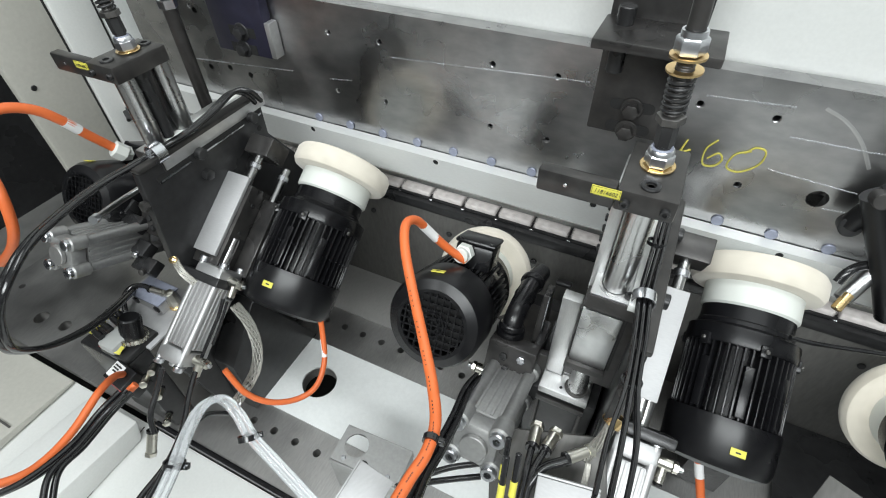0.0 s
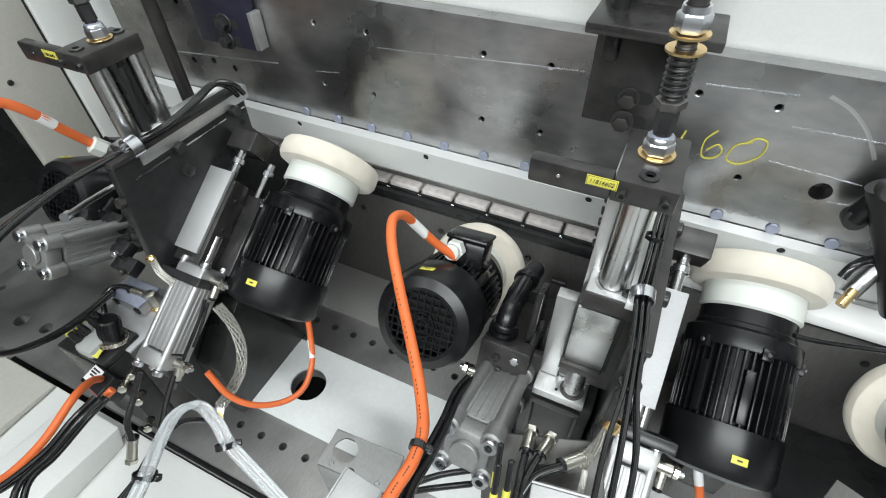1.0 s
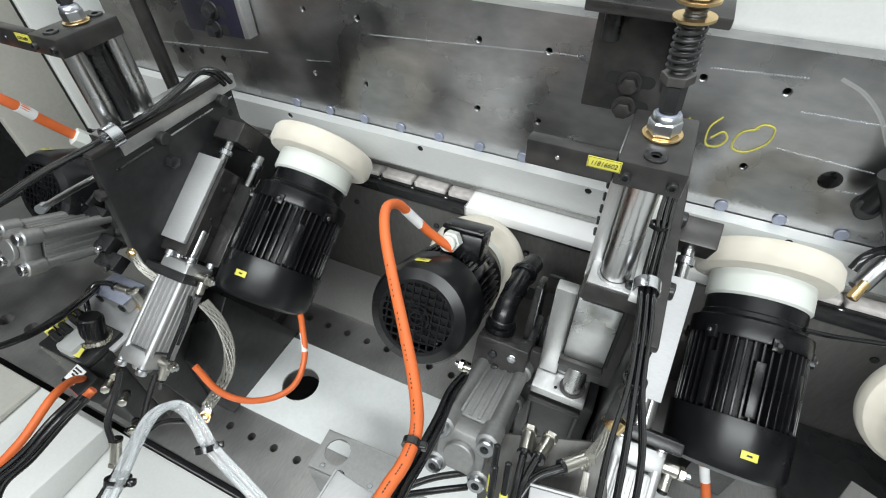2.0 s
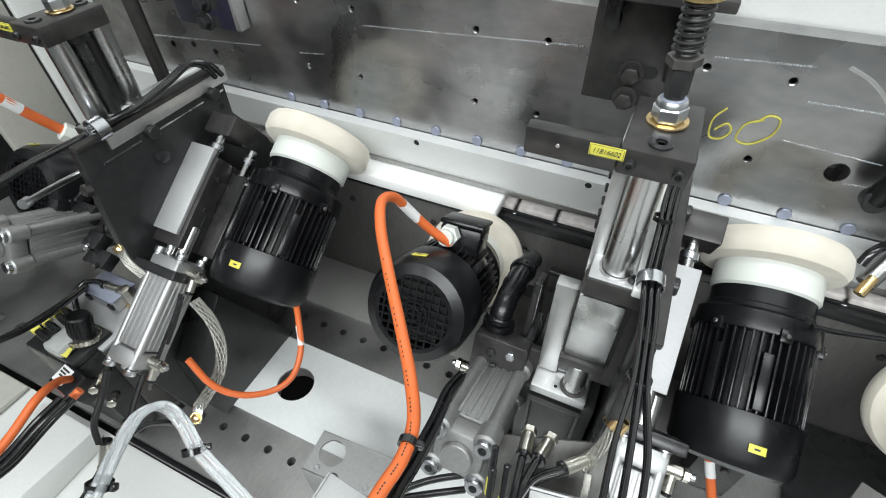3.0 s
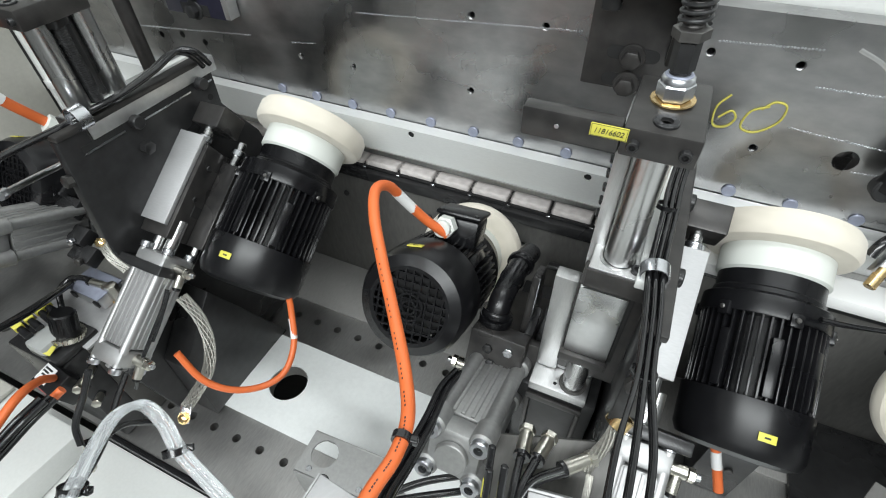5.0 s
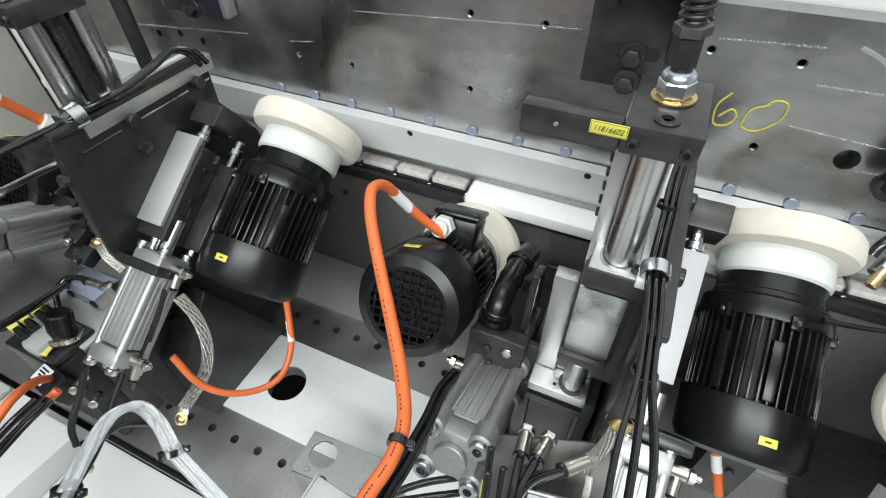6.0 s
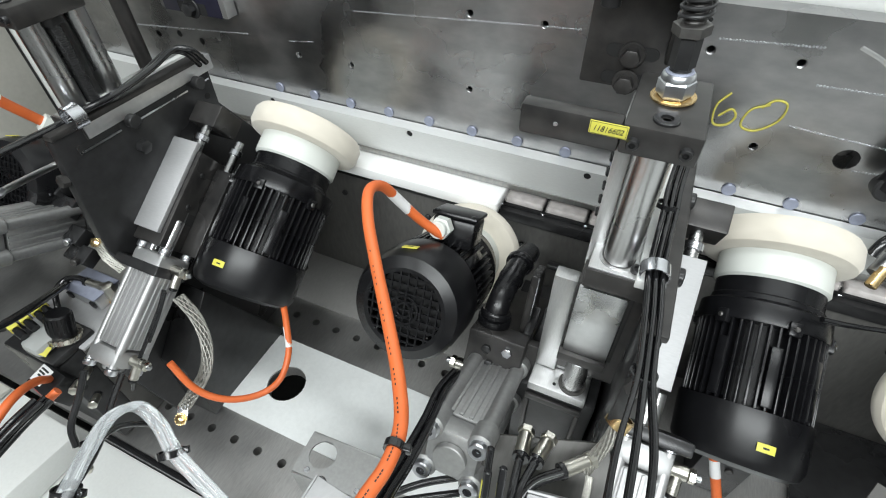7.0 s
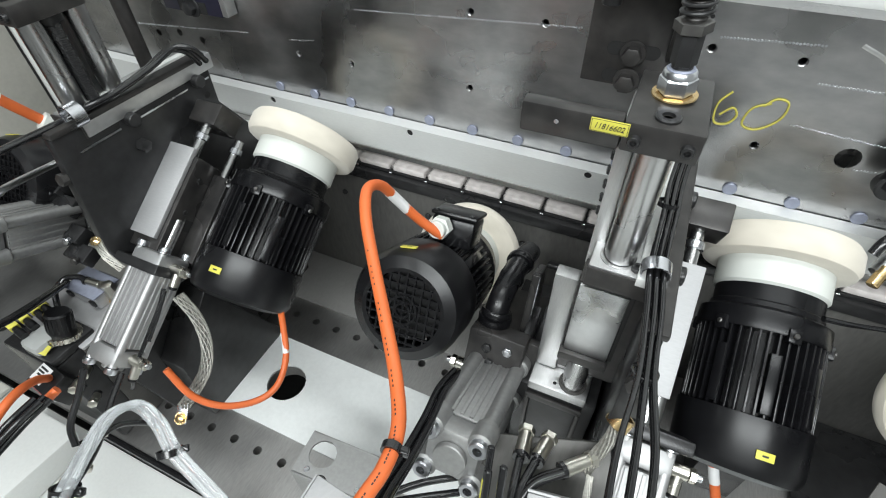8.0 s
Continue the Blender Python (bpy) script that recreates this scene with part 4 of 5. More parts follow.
def braid(pts, wide, thick, label):
    """A flat strap of strands that cross one another."""
    g = thing("earth_strap", label, "earth strap", "earth straps")
    path = smooth_path(pts, 14)
    face = Vector((0.3, -0.6, 0.75))
    n = len(path) - 1
    for sense in (1, -1):
        for k in range(9):
            run = []
            for i, q in enumerate(path):
                d = (path[min(i + 1, n)] - path[max(i - 1, 0)]).normalized()
                up = (face - d * face.dot(d)).normalized()
                side = d.cross(up)
                a = 2 * math.pi * (k / 9 + sense * i / 60)
                run.append(q + side * (wide * math.cos(a)) + up * (thick * math.sin(a) + 0.0004 * sense))
            part("strand", sweep(bmesh.new(), run, 0.0012, 5, 1), BRAID, g)
    return g, path


def hoses():
    # the orange cable of the lower motor travels with it
    pts = [(0.067, -0.251, -0.053), (0.044, -0.258, -0.032), (0.023, -0.268, -0.002), (0.014, -0.283, 0.026), (0.014, -0.308, 0.039), (0.029, -0.338, 0.033), (0.057, -0.375, 0.017), (0.094, -0.421, 0.003), (0.124, -0.460, -0.004), (0.145, -0.495, -0.003), (0.151, -0.525, 0.001), (0.149, -0.551, 0.004), (0.148, -0.579, 0.007)]
    h = part("power_cable", tube(pts, 0.0057, 18, 10), ORANGE, motor_c, "thick orange power cable")
    bm = bmesh.new()
    path = smooth_path(pts, 10)
    for i in range(58, 118):
        if i % 6 in (1, 2, 3, 4):
            d = (path[i + 1] - path[i - 1]).normalized()
            side = (Vector((0.35, -0.62, 0.70)) - d * d.dot(Vector((0.35, -0.62, 0.70)))).normalized()
            side = Matrix.Rotation(radians(24), 3, d) @ side
            blk(bm, -0.0005, 0.0005, -0.0004, 0.0001, -0.0009, 0.0009, 0, axes(path[i] + side * 0.0058, tuple(side.cross(d)), tuple(side), tuple(d)))
    part("print_marks", bm, INK, h, "small black cable print", kind="stuff")
    tie(h, Vector((0.149, -0.512, -0.0005)), (0.006, -0.030, 0.004), 0.0056)
    part("sleeve", tube([(0.031, -0.263, -0.016), (0.023, -0.268, -0.002), (0.017, -0.274, 0.012)], 0.0060, 18, 4), PAPER, h, "white printed cable sleeve")
    h = part("power_cable", tube([(-0.167, -0.314, -0.231), (-0.158, -0.328, -0.257), (-0.142, -0.356, -0.292), (-0.138, -0.391, -0.314), (-0.153, -0.422, -0.318), (-0.179, -0.452, -0.300), (-0.210, -0.465, -0.273), (-0.240, -0.461, -0.232)], 0.0048, 14, 8), ORANGE, motor_a, "orange motor cable in a hanging loop")
    part("sleeve", tube([(-0.156, -0.333, -0.265), (-0.150, -0.341, -0.276), (-0.144, -0.351, -0.287)], 0.0051, 14, 4), PAPER, h, "white cable sleeve")
    h = part("power_cable", tube([(0.433, -0.235, -0.278), (0.441, -0.245, -0.292), (0.449, -0.255, -0.307), (0.457, -0.268, -0.324), (0.468, -0.285, -0.348)], 0.0062, 14, 8), ORANGE, motor_b, "orange motor cable")
    part("sleeve", tube([(0.449, -0.255, -0.307), (0.453, -0.262, -0.316), (0.457, -0.268, -0.324)], 0.0066, 14, 6), PAPER, h, "white cable sleeve")
    g = cable("orange_cable", [(-0.612, -0.248, -0.072), (-0.620, -0.258, -0.055), (-0.624, -0.285, -0.013), (-0.625, -0.305, 0.021), (-0.631, -0.330, 0.052), (-0.639, -0.365, 0.070), (-0.650, -0.402, 0.066)], 0.0080, ORANGE, "orange motor cable arching into a white gland")
    band(g, (-0.6243, -0.290, -0.004), (-0.625, -0.304, 0.019), 0.0084, PAPER, "white printed cable sleeve")
    part("gland", hexa(bmesh.new(), 0.027, 0, 0.022, aim((-0.611, -0.247, -0.074), (-0.25, -0.5, 0.7))), NYLON, g, "white cable gland")
    cable("orange_cable", [(-0.650, -0.425, -0.005), (-0.619, -0.440, -0.026), (-0.614, -0.450, -0.056), (-0.621, -0.460, -0.092), (-0.654, -0.470, -0.135), (-0.718, -0.480, -0.188)], 0.0080, ORANGE, "orange cable hanging in a tight bend")
    g = cable("orange_cable", [(-0.405, -0.528, -0.262), (-0.375, -0.545, -0.222), (-0.346, -0.576, -0.193), (-0.335, -0.629, -0.201), (-0.327, -0.671, -0.196), (-0.326, -0.700, -0.183), (-0.342, -0.732, -0.165)], 0.0055, ORANGE, "orange cable lying across the cabinet floor")
    cable("orange_cable", [(-0.325, -0.542, -0.211), (-0.334, -0.565, -0.221), (-0.342, -0.587, -0.230)], 0.0055, ORANGE, "short orange cable behind the relay")
    # pneumatic lines along the mounting plates
    for k in range(2):
        o = Vector((0.010 * k, 0.004 * k, 0.004 * k))
        cable("pneumatic_line", [Vector(p) + o for p in ((-0.363, -0.140, 0.030), (-0.361, -0.158, 0.055), (-0.375, -0.175, 0.060), (-0.377, -0.217, 0.050), (-0.374, -0.271, 0.045), (-0.380, -0.310, 0.042), (-0.394, -0.340, 0.034))], 0.0040, RUBBER, "thin black pneumatic line along the mounting plate", "hose", group="pneumatic lines")
    g = thing("line_clamp", "zinc clamp holding black lines on the mounting plate", "clamp", "line clamps")
    part("strap", turned([(0.013, -0.008), (0.0145, -0.008), (0.0145, 0.008), (0.013, 0.008)], aim((-0.367, -0.330, 0.047), (0.05, 1, 0.0)), 24, True), ZINC, g)
    for k in range(2):
        o = Vector((0.010 * k, 0.004 * k, 0.004 * k))
        cable("pneumatic_line", [Vector(p) + o for p in ((-0.394, -0.340, 0.034), (-0.394, -0.419, 0.037), (-0.373, -0.484, 0.044), (-0.351, -0.531, 0.048), (-0.339, -0.569, 0.035), (-0.338, -0.596, 0.009), (-0.345, -0.610, -0.033), (-0.367, -0.602, -0.070), (-0.392, -0.575, -0.113), (-0.417, -0.530, -0.152), (-0.445, -0.478, -0.182), (-0.521, -0.405, -0.244))], 0.0042, RUBBER, "black pneumatic line curving to a nickel fitting", "hose", group="pneumatic lines")
    # bundle beside the right-hand plate
    for k in range(6):
        o = Vector((0.0052 * (k % 3) - 0.005, 0.003 * (k // 3), 0.005 * (k // 3)))
        f = Vector((0.006 * (k % 3) - 0.006, 0, 0))
        pts = [(0.287, -0.194, 0.074), (0.286, -0.221, 0.063), (0.287, -0.255, 0.054), (0.287, -0.307, 0.044), (0.292, -0.353, 0.037), (0.296, -0.406, 0.030)]
        low = [(0.299, -0.459, 0.027), (0.300, -0.510, 0.025)]
        cable("pneumatic_line", [Vector(p) + o for p in pts] + [Vector(p) + o + f for p in low], 0.0020 + 0.0005 * (k == 1), RUBBER, "thin black pneumatic line in a bundle", "hose", group="pneumatic lines")
    g = thing("line_clamp", "zinc clamp round a bundle of black lines", "clamp", "line clamps")
    part("strap", turned([(0.0105, -0.006), (0.0118, -0.006), (0.0118, 0.006), (0.0105, 0.006)], aim((0.287, -0.309, 0.045), Vector((0.292, -0.353, 0.037)) - Vector((0.287, -0.307, 0.044))), 24, True), ZINC, g)
    part("tie", turned([(0.0082, -0.002), (0.0098, -0.002), (0.0098, 0.002), (0.0082, 0.002)], aim((0.295, -0.398, 0.031), (0, -0.3, -1)), 24, True), RUBBER, g, "black cable tie")
    part("tie", turned([(0.0085, -0.002), (0.0102, -0.002), (0.0102, 0.002), (0.0085, 0.002)], aim((0.284, -0.239, 0.060), (0, -0.3, -1)), 24, True), RUBBER, g, "black cable tie")
    # lines of the lower cylinder
    for k in range(4):
        o = Vector((0.007 * (k % 2), 0.002, 0.006 * (k // 2)))
        cable("pneumatic_line", [Vector(p) + o for p in ((0.133, -0.361, -0.139), (0.133, -0.399, -0.113), (0.139, -0.444, -0.091), (0.143, -0.492, -0.067), (0.145, -0.527, -0.047), (0.151, -0.566, -0.027))], 0.0033, RUBBER, "black pneumatic line from the lower cylinder", "hose", group="pneumatic lines")
    for k in range(2):
        cable("pneumatic_line", [(0.108, -0.524, -0.133), Vector((0.146, -0.490, -0.153)) + Vector((0, 0.01 * k, 0.01 * k)), Vector((0.184, -0.464, -0.160)) + Vector((0, 0.012 * k, 0.012 * k))], 0.0035, RUBBER, "short black pneumatic line", "hose", group="pneumatic lines")
    # lines of the tilted cylinder and the bundle on the floor
    cable("pneumatic_line", [(-0.268, -0.519, -0.161), (-0.265, -0.541, -0.182), (-0.261, -0.568, -0.204), (-0.253, -0.580, -0.225)], 0.0040, RUBBER, "black line from the tilted cylinder to the floor fitting", "hose", group="pneumatic lines")
    cable("pneumatic_line", [(-0.213, -0.508, -0.151), (-0.193, -0.536, -0.148), (-0.161, -0.575, -0.142), (-0.136, -0.614, -0.128), (-0.124, -0.653, -0.115), (-0.115, -0.680, -0.109)], 0.0036, RUBBER, "black line hanging from the tilted cylinder", "hose", group="pneumatic lines")
    cable("pneumatic_line", [(-0.286, -0.386, -0.168), (-0.285, -0.405, -0.186), (-0.287, -0.440, -0.215), (-0.292, -0.470, -0.245), (-0.310, -0.485, -0.290)], 0.0028, RUBBER, "thin black line beside the tilted cylinder", "hose", group="pneumatic lines")
    cable("pneumatic_line", [(-0.248, -0.403, -0.136), (-0.248, -0.429, -0.161), (-0.250, -0.452, -0.182)], 0.0022, RUBBER, "thin black tube beside the cylinder", "hose", group="pneumatic lines")
    for k in range(4):
        o = Vector((0.010 * (k % 2), -0.008 * (k // 2), 0.008 * (k // 2)))
        end = [(-0.303, -0.673, -0.191), (-0.276, -0.708, -0.200)] if k % 2 else [(-0.309, -0.691, -0.185), (-0.318, -0.736, -0.160)]
        cable("black_cable", [Vector(p) + o for p in [(-0.322, -0.555, -0.203), (-0.324, -0.588, -0.206), (-0.316, -0.637, -0.205)] + end], 0.0040, RUBBER, "black cable running over the cabinet floor", group="floor cables")
    for k in range(2):
        o = Vector((0.007 * k, 0.004 * k, 0.003 * k))
        g = cable("clear_hose", [Vector(p) + o for p in ((-0.056, -0.659, -0.040), (-0.075, -0.625, -0.049), (-0.094, -0.594, -0.056), (-0.103, -0.565, -0.057), (-0.099, -0.546, -0.068), (-0.078, -0.548, -0.082), (-0.051, -0.560, -0.089), (-0.008, -0.570, -0.103), (0.046, -0.582, -0.127))], 0.0038, TUBE, "clear plastic hose arching over the floor", "hose", group="clear hoses")
    cable("black_cable", [(-0.066, -0.668, -0.046), (-0.084, -0.628, -0.056), (-0.098, -0.596, -0.064), (-0.100, -0.567, -0.070), (-0.094, -0.552, -0.084), (-0.090, -0.542, -0.105)], 0.0026, RUBBER, "black cable tied along the clear hoses")
    tie(g, Vector((-0.051, -0.560, -0.089)), (0.5, -0.6, -0.6), 0.009)
    tie(g, Vector((-0.077, -0.620, -0.053)), (0.2, -0.6, -0.6), 0.0085)
    g, path = braid([(-0.276, -0.379, -0.185), (-0.255, -0.383, -0.217), (-0.237, -0.398, -0.250), (-0.228, -0.424, -0.279), (-0.232, -0.458, -0.300), (-0.236, -0.474, -0.309)], 0.0078, 0.002, "tinned braided earth strap bent to the table")
    m = aim(path[-1], (0.2, -0.5, 0.85))
    part("lug", box(-0.008, 0.008, -0.022, 0.006, -0.0012, 0.0012, 0.0005, m), ZINC, g, "crimped lug")
    part("lug_bolt", hexa(bmesh.new(), 0.011, 0.0012, 0.007, m @ Matrix.Translation((0, -0.014, 0))), BRASS, g, "brass bolt")
    part("lug_washer", cyl(0.009, 0.0008, 0.0022, m @ Matrix.Translation((0, -0.014, 0)), 24, 0.0003), BRASS, g)
    braid([(0.301, -0.372, -0.085), (0.296, -0.392, -0.090), (0.287, -0.412, -0.096), (0.283, -0.424, -0.099)], 0.0052, 0.002, "tinned braided earth strap with brass end")
    braid([(0.288, -0.428, -0.092), (0.289, -0.440, -0.096), (0.290, -0.463, -0.102)], 0.0022, 0.0012, "thin tinned braided earth lead")
    g, path = braid([(-0.301, -0.414, -0.059), (-0.283, -0.422, -0.068), (-0.267, -0.422, -0.084)], 0.0040, 0.0012, "flat braided earth lead at the mounting plate")
    part("lug_bolt", hexa(bmesh.new(), 0.010, 0.0, 0.006, aim(path[0], (0.3, -0.6, 0.75))), BRASS, g, "brass bolt")
    cable("black_cable", [(0.469, -0.182, -0.075), (0.498, -0.172, -0.082), (0.542, -0.149, -0.097), (0.613, -0.117, -0.113)], 0.0032, RUBBER, "thin black sensor cable")


hoses()


# ---- fittings ----
def fitting(o, d, r=0.007, L=0.034, label="nickel-plated push-in pneumatic hose fitting"):
    g = thing("push_fitting", label, "fitting", "pneumatic fittings")
    m = aim(o, d)
    part("body", cyl(r, 0, L, m, 24), NICKEL, g)
    part("hex", hexa(bmesh.new(), r * 2.1, L, L + 0.007, m), NICKEL, g)
    part("ring", turned([(r * 0.6, -0.004), (r * 1.15, -0.004), (r * 1.15, 0.0), (r * 0.6, 0.0)], m, 20, True), RUBBER, g)
    return g


LINE_END = (-0.521, -0.405, -0.244)


def valve_station():
    """The manifold on the table beside the first slide."""
    g = thing("valve_station", "pneumatic valve station with black regulator and yellow-tagged plugs", "valve station")
    tilt = Matrix.Rotation(radians(-20), 4, "X")
    part("base_bracket", box(-0.545, -0.405, -0.475, -0.355, -0.268, -0.263, 0.0012), ALU_FACE, g, "bare sheet-steel bracket plate")
    part("bracket_leg", box(-0.545, -0.540, -0.475, -0.355, TABLE_Z + 0.001, -0.2685, 0.001), ALU_FACE, g)
    part("bracket_leg", box(-0.411, -0.406, -0.475, -0.355, TABLE_Z + 0.001, -0.2685, 0.001), STEEL_DARK, g)
    part("under_block", box(-0.535, -0.415, -0.515, -0.40, TABLE_Z + 0.001, -0.2695, 0.004), BLACKENED, g, "black mounting block")
    part("manifold", box(-0.478, -0.415, -0.512, -0.445, -0.2685, -0.255, 0.004), BLACKENED, g, "black manifold")
    m = Matrix.Translation((-0.439, -0.473, -0.249)) @ tilt
    r = part("regulator", turned([(0, 0.040), (0.0145, 0.040), (0.0165, 0.0375), (0.0172, 0.010), (0.0185, 0.006), (0.0185, 0.0), (0, 0.0)], m, 36), PLASTIC, g, "black regulator knob")
    me = mesh_of("grip", box(0.0166, 0.0178, -0.0008, 0.0008, 0.012, 0.036, 0.0003), PLASTIC)
    for k in range(18):
        ob = new("grip", me)
        ob.parent, ob.matrix_basis = r, m @ Matrix.Rotation(radians(20 * k), 4, "Z")
    part("ring_nut", turned([(0.0187, -0.003), (0.0235, -0.003), (0.0235, 0.005), (0.0187, 0.005)], m, 40, True), NICKEL, r, "milled nickel ring nut")
    tooth = mesh_of("tooth", box(0.0230, 0.0248, -0.0012, 0.0012, -0.003, 0.005, 0.0003), NICKEL)
    for k in range(24):
        ob = new("tooth", tooth)
        ob.parent, ob.matrix_basis = r, m @ Matrix.Rotation(radians(15 * k), 4, "Z")
    part("solenoid", box(-0.505, -0.440, -0.413, -0.372, -0.2625, -0.238, 0.0025), ALU_FACE, g, "grey solenoid body")
    part("cover", box(-0.508, -0.437, -0.4155, -0.369, -0.2375, -0.2345, 0.001), PLUG, g, "blue-grey solenoid cover")
    for x in (-0.498, -0.447):
        part("cover_clip", box(x - 0.005, x + 0.005, -0.4175, -0.4135, -0.254, -0.243, 0.001), BLACKENED, g, "black plastic clip")
    part("manifold_end", box(-0.470, -0.432, -0.513, -0.452, -0.2545, -0.234, 0.007), PLUG_GREY, g, "milky plastic manifold end")
    part("red_collar", box(-0.474, -0.4705, -0.511, -0.470, -0.256, -0.248, 0.001), RED, g, "red plastic collar")
    for y in (-0.496, -0.480, -0.464, -0.453):
        d = aim((-0.488, y - 0.003, -0.2235), (1, -0.12, -0.25))
        q = part("plug", turned([(0, 0.0), (0.0042, 0.0), (0.0046, 0.001), (0.0046, 0.012), (0.0058, 0.013), (0.0058, 0.026), (0, 0.026)], d, 18), PLASTIC, g, "black plug")
        part("tag", box(-0.0062, 0.0062, -0.0056, 0.0056, -0.005, 0.006, 0.0012, d), YELLOW, q, "yellow wire tag")
        part("tag_print", box(-0.0064, -0.0063, -0.003, 0.003, -0.001, 0.002, 0, d), INK, q)
        cable("control_wire", [(-0.494, y, -0.228), (-0.512, y + 0.006, -0.236), (-0.528, y + 0.012, -0.262), (-0.534, y + 0.014, -0.300)], 0.0022, RUBBER, "thin black control wire behind a yellow tag", "wire", group="control wires")
    part("tag", box(-0.007, 0.007, -0.005, 0.005, 0, 0.001, 0.0002, look((-0.432, -0.503, -0.244), (0.25, -0.67, 0.43)) @ Matrix.Rotation(math.pi, 4, "Y") @ Matrix.Rotation(radians(25), 4, "Z")), YELLOW, g, "yellow tag")
    rl = thing("relay_block", "black relay block with white and red label", "relay")
    mm = Matrix.Translation((-0.418, -0.525, -0.276)) @ Matrix.Rotation(radians(14), 4, "X") @ Matrix.Rotation(radians(-8), 4, "Z")
    part("case", box(-0.019, 0.030, -0.018, 0.016, -0.035, 0.012, 0.0025, mm), PLASTIC, rl)
    part("label", box(-0.016, 0.008, -0.012, 0.012, 0.0122, 0.013, 0.0002, mm), PAPER, rl, "white printed label")
    for k in range(3):
        part("print_bar", box(-0.013 + 0.003 * (k == 2), 0.003 - 0.003 * (k % 2), 0.006 - 0.0045 * k, 0.0085 - 0.0045 * k, 0.0132, 0.0136, 0, mm), INK, rl)
    part("white_label", box(-0.017, 0.027, -0.0195, -0.0183, -0.012, -0.0045, 0.0002, mm), PAPER, rl, "white front label")
    part("red_label", box(-0.017, 0.027, -0.0195, -0.0183, -0.004, 0.006, 0.0002, mm), RED, rl, "red printed front label")
    fitting(Vector(LINE_END), (0.35, 0.55, -0.10), 0.006, 0.030)
    fitting(Vector(LINE_END) + Vector((0.016, 0.006, 0.004)), (0.35, 0.55, -0.10), 0.006, 0.030)
    fitting(Vector((-0.475, -0.393, -0.232)), (1, 0.1, 0.0), 0.006, 0.026)
    bj = thing("banjo_fitting", "nickel-plated banjo bolt on the bracket plate", "fitting", "pneumatic fittings")
    part("bolt", hexa(bmesh.new(), 0.016, -0.2625, -0.224, Matrix.Translation((-0.434, -0.389, 0))), NICKEL, bj)
    part("washer", cyl(0.011, -0.2625, -0.257, Matrix.Translation((-0.434, -0.389, 0)), 24), BRASS, bj)
    cable("pneumatic_line", [(-0.476, -0.393, -0.232), (-0.494, -0.394, -0.230), (-0.512, -0.404, -0.232), (-0.514, -0.424, -0.240), (-0.500, -0.440, -0.255)], 0.0045, RUBBER, "short black pneumatic line looping to the manifold", "hose", group="pneumatic lines")
    fitting(Vector((-0.347, -0.564, -0.345)), (0.1, -0.4, -0.5), 0.008)
    for p in ((-0.387, -0.510, -0.286), (-0.371, -0.509, -0.315), (-0.357, -0.528, -0.360), (-0.396, -0.488, -0.289)):
        fitting(Vector(p), (0.5, -0.5, 0.3), 0.0055, 0.016)


valve_station()


def foot_block(X):
    """Black foot that carries the tilted slide and its cylinder."""
    g = thing("machine_stand", "black steel stand below the tilted slide", "machine foot", "slide feet")
    part("upright", plate_yz([(-0.44, TABLE_Z + 0.001), (-0.47, -0.30), (-0.33, -0.19), (-0.18, -0.20), (-0.15, TABLE_Z + 0.001)], -0.37 + X, -0.35 + X), BLACKENED, g)
    part("block", plate_yz([(-0.42, TABLE_Z + 0.001), (-0.42, -0.33), (-0.33, -0.24), (-0.22, TABLE_Z + 0.001)], -0.348 + X, -0.30 + X), BLACKENED, g)
    return g


for X in (0.0, UNIT):
    foot_block(X)


def sheet_bracket():
    g = thing("sheet_bracket", "bare sheet-metal bracket with a round hole on the table", "bracket")
    a, b = Vector((-0.069, -0.411, -0.361)), Vector((0.050, -0.405, -0.361))
    ex = (b - a).normalized()
    L = (b - a).length
    m = axes(a, tuple(ex), (-ex.y, ex.x, 0), (0, 0, 1))
    part("face", moved(pierced(L, 0.058, [(0.030, 0.034, 0.020)], 0.003), m @ Matrix.Translation((0, -0.058, 0))), CAST, g, "flat sheet face with a round hole")
    part("back_fold", box(0, L, -0.0005, 0.0025, -0.020, 0.0, 0.0005, m), CAST, g)
    part("front_leg", box(0, L, -0.061, -0.0585, TABLE_Z + 0.361 + 0.001, 0.0, 0.0005, m), CAST, g)
    part("side_leg", box(L - 0.003, L, -0.058, -0.001, TABLE_Z + 0.361 + 0.001, -0.0035, 0.0005, m), CAST, g)
    for x in (0.02, L - 0.02):
        part("rivet", cyl(0.004, 0.0, 0.002, m @ Matrix.Translation((x, -0.05, 0)), 14, 0.0005), ZINC, g)
    t = thing("terminal_plate", "bright zinc plate with two black cap screws", "plate", "terminal plates")
    mm = look((0.056, -0.531, -0.194), (0.20, -0.62, 0.5)) @ Matrix.Rotation(radians(-28), 4, "Z")
    part("plate", box(-0.030, 0.030, -0.03, 0.018, -0.003, 0.0, 0.001, mm), ALU_FACE, t)
    part("lip", box(-0.030, 0.030, 0.0182, 0.0205, -0.003, 0.012, 0.0005, mm), ALU_FACE, t, "upturned lip")
    for x in (-0.026, 0.026):
        part("cap_screw", cyl(0.0065, 0.0, 0.008, mm @ Matrix.Translation((x, 0.013, 0)), 16), BLACKENED, t)
    # Flat black disc stands in for the shade of a hole.
    part("recess", cyl(0.014, 0.0, 0.001, mm @ Matrix.Translation((0.0, -0.02, 0)), 24), BLACKENED, t)


sheet_bracket()


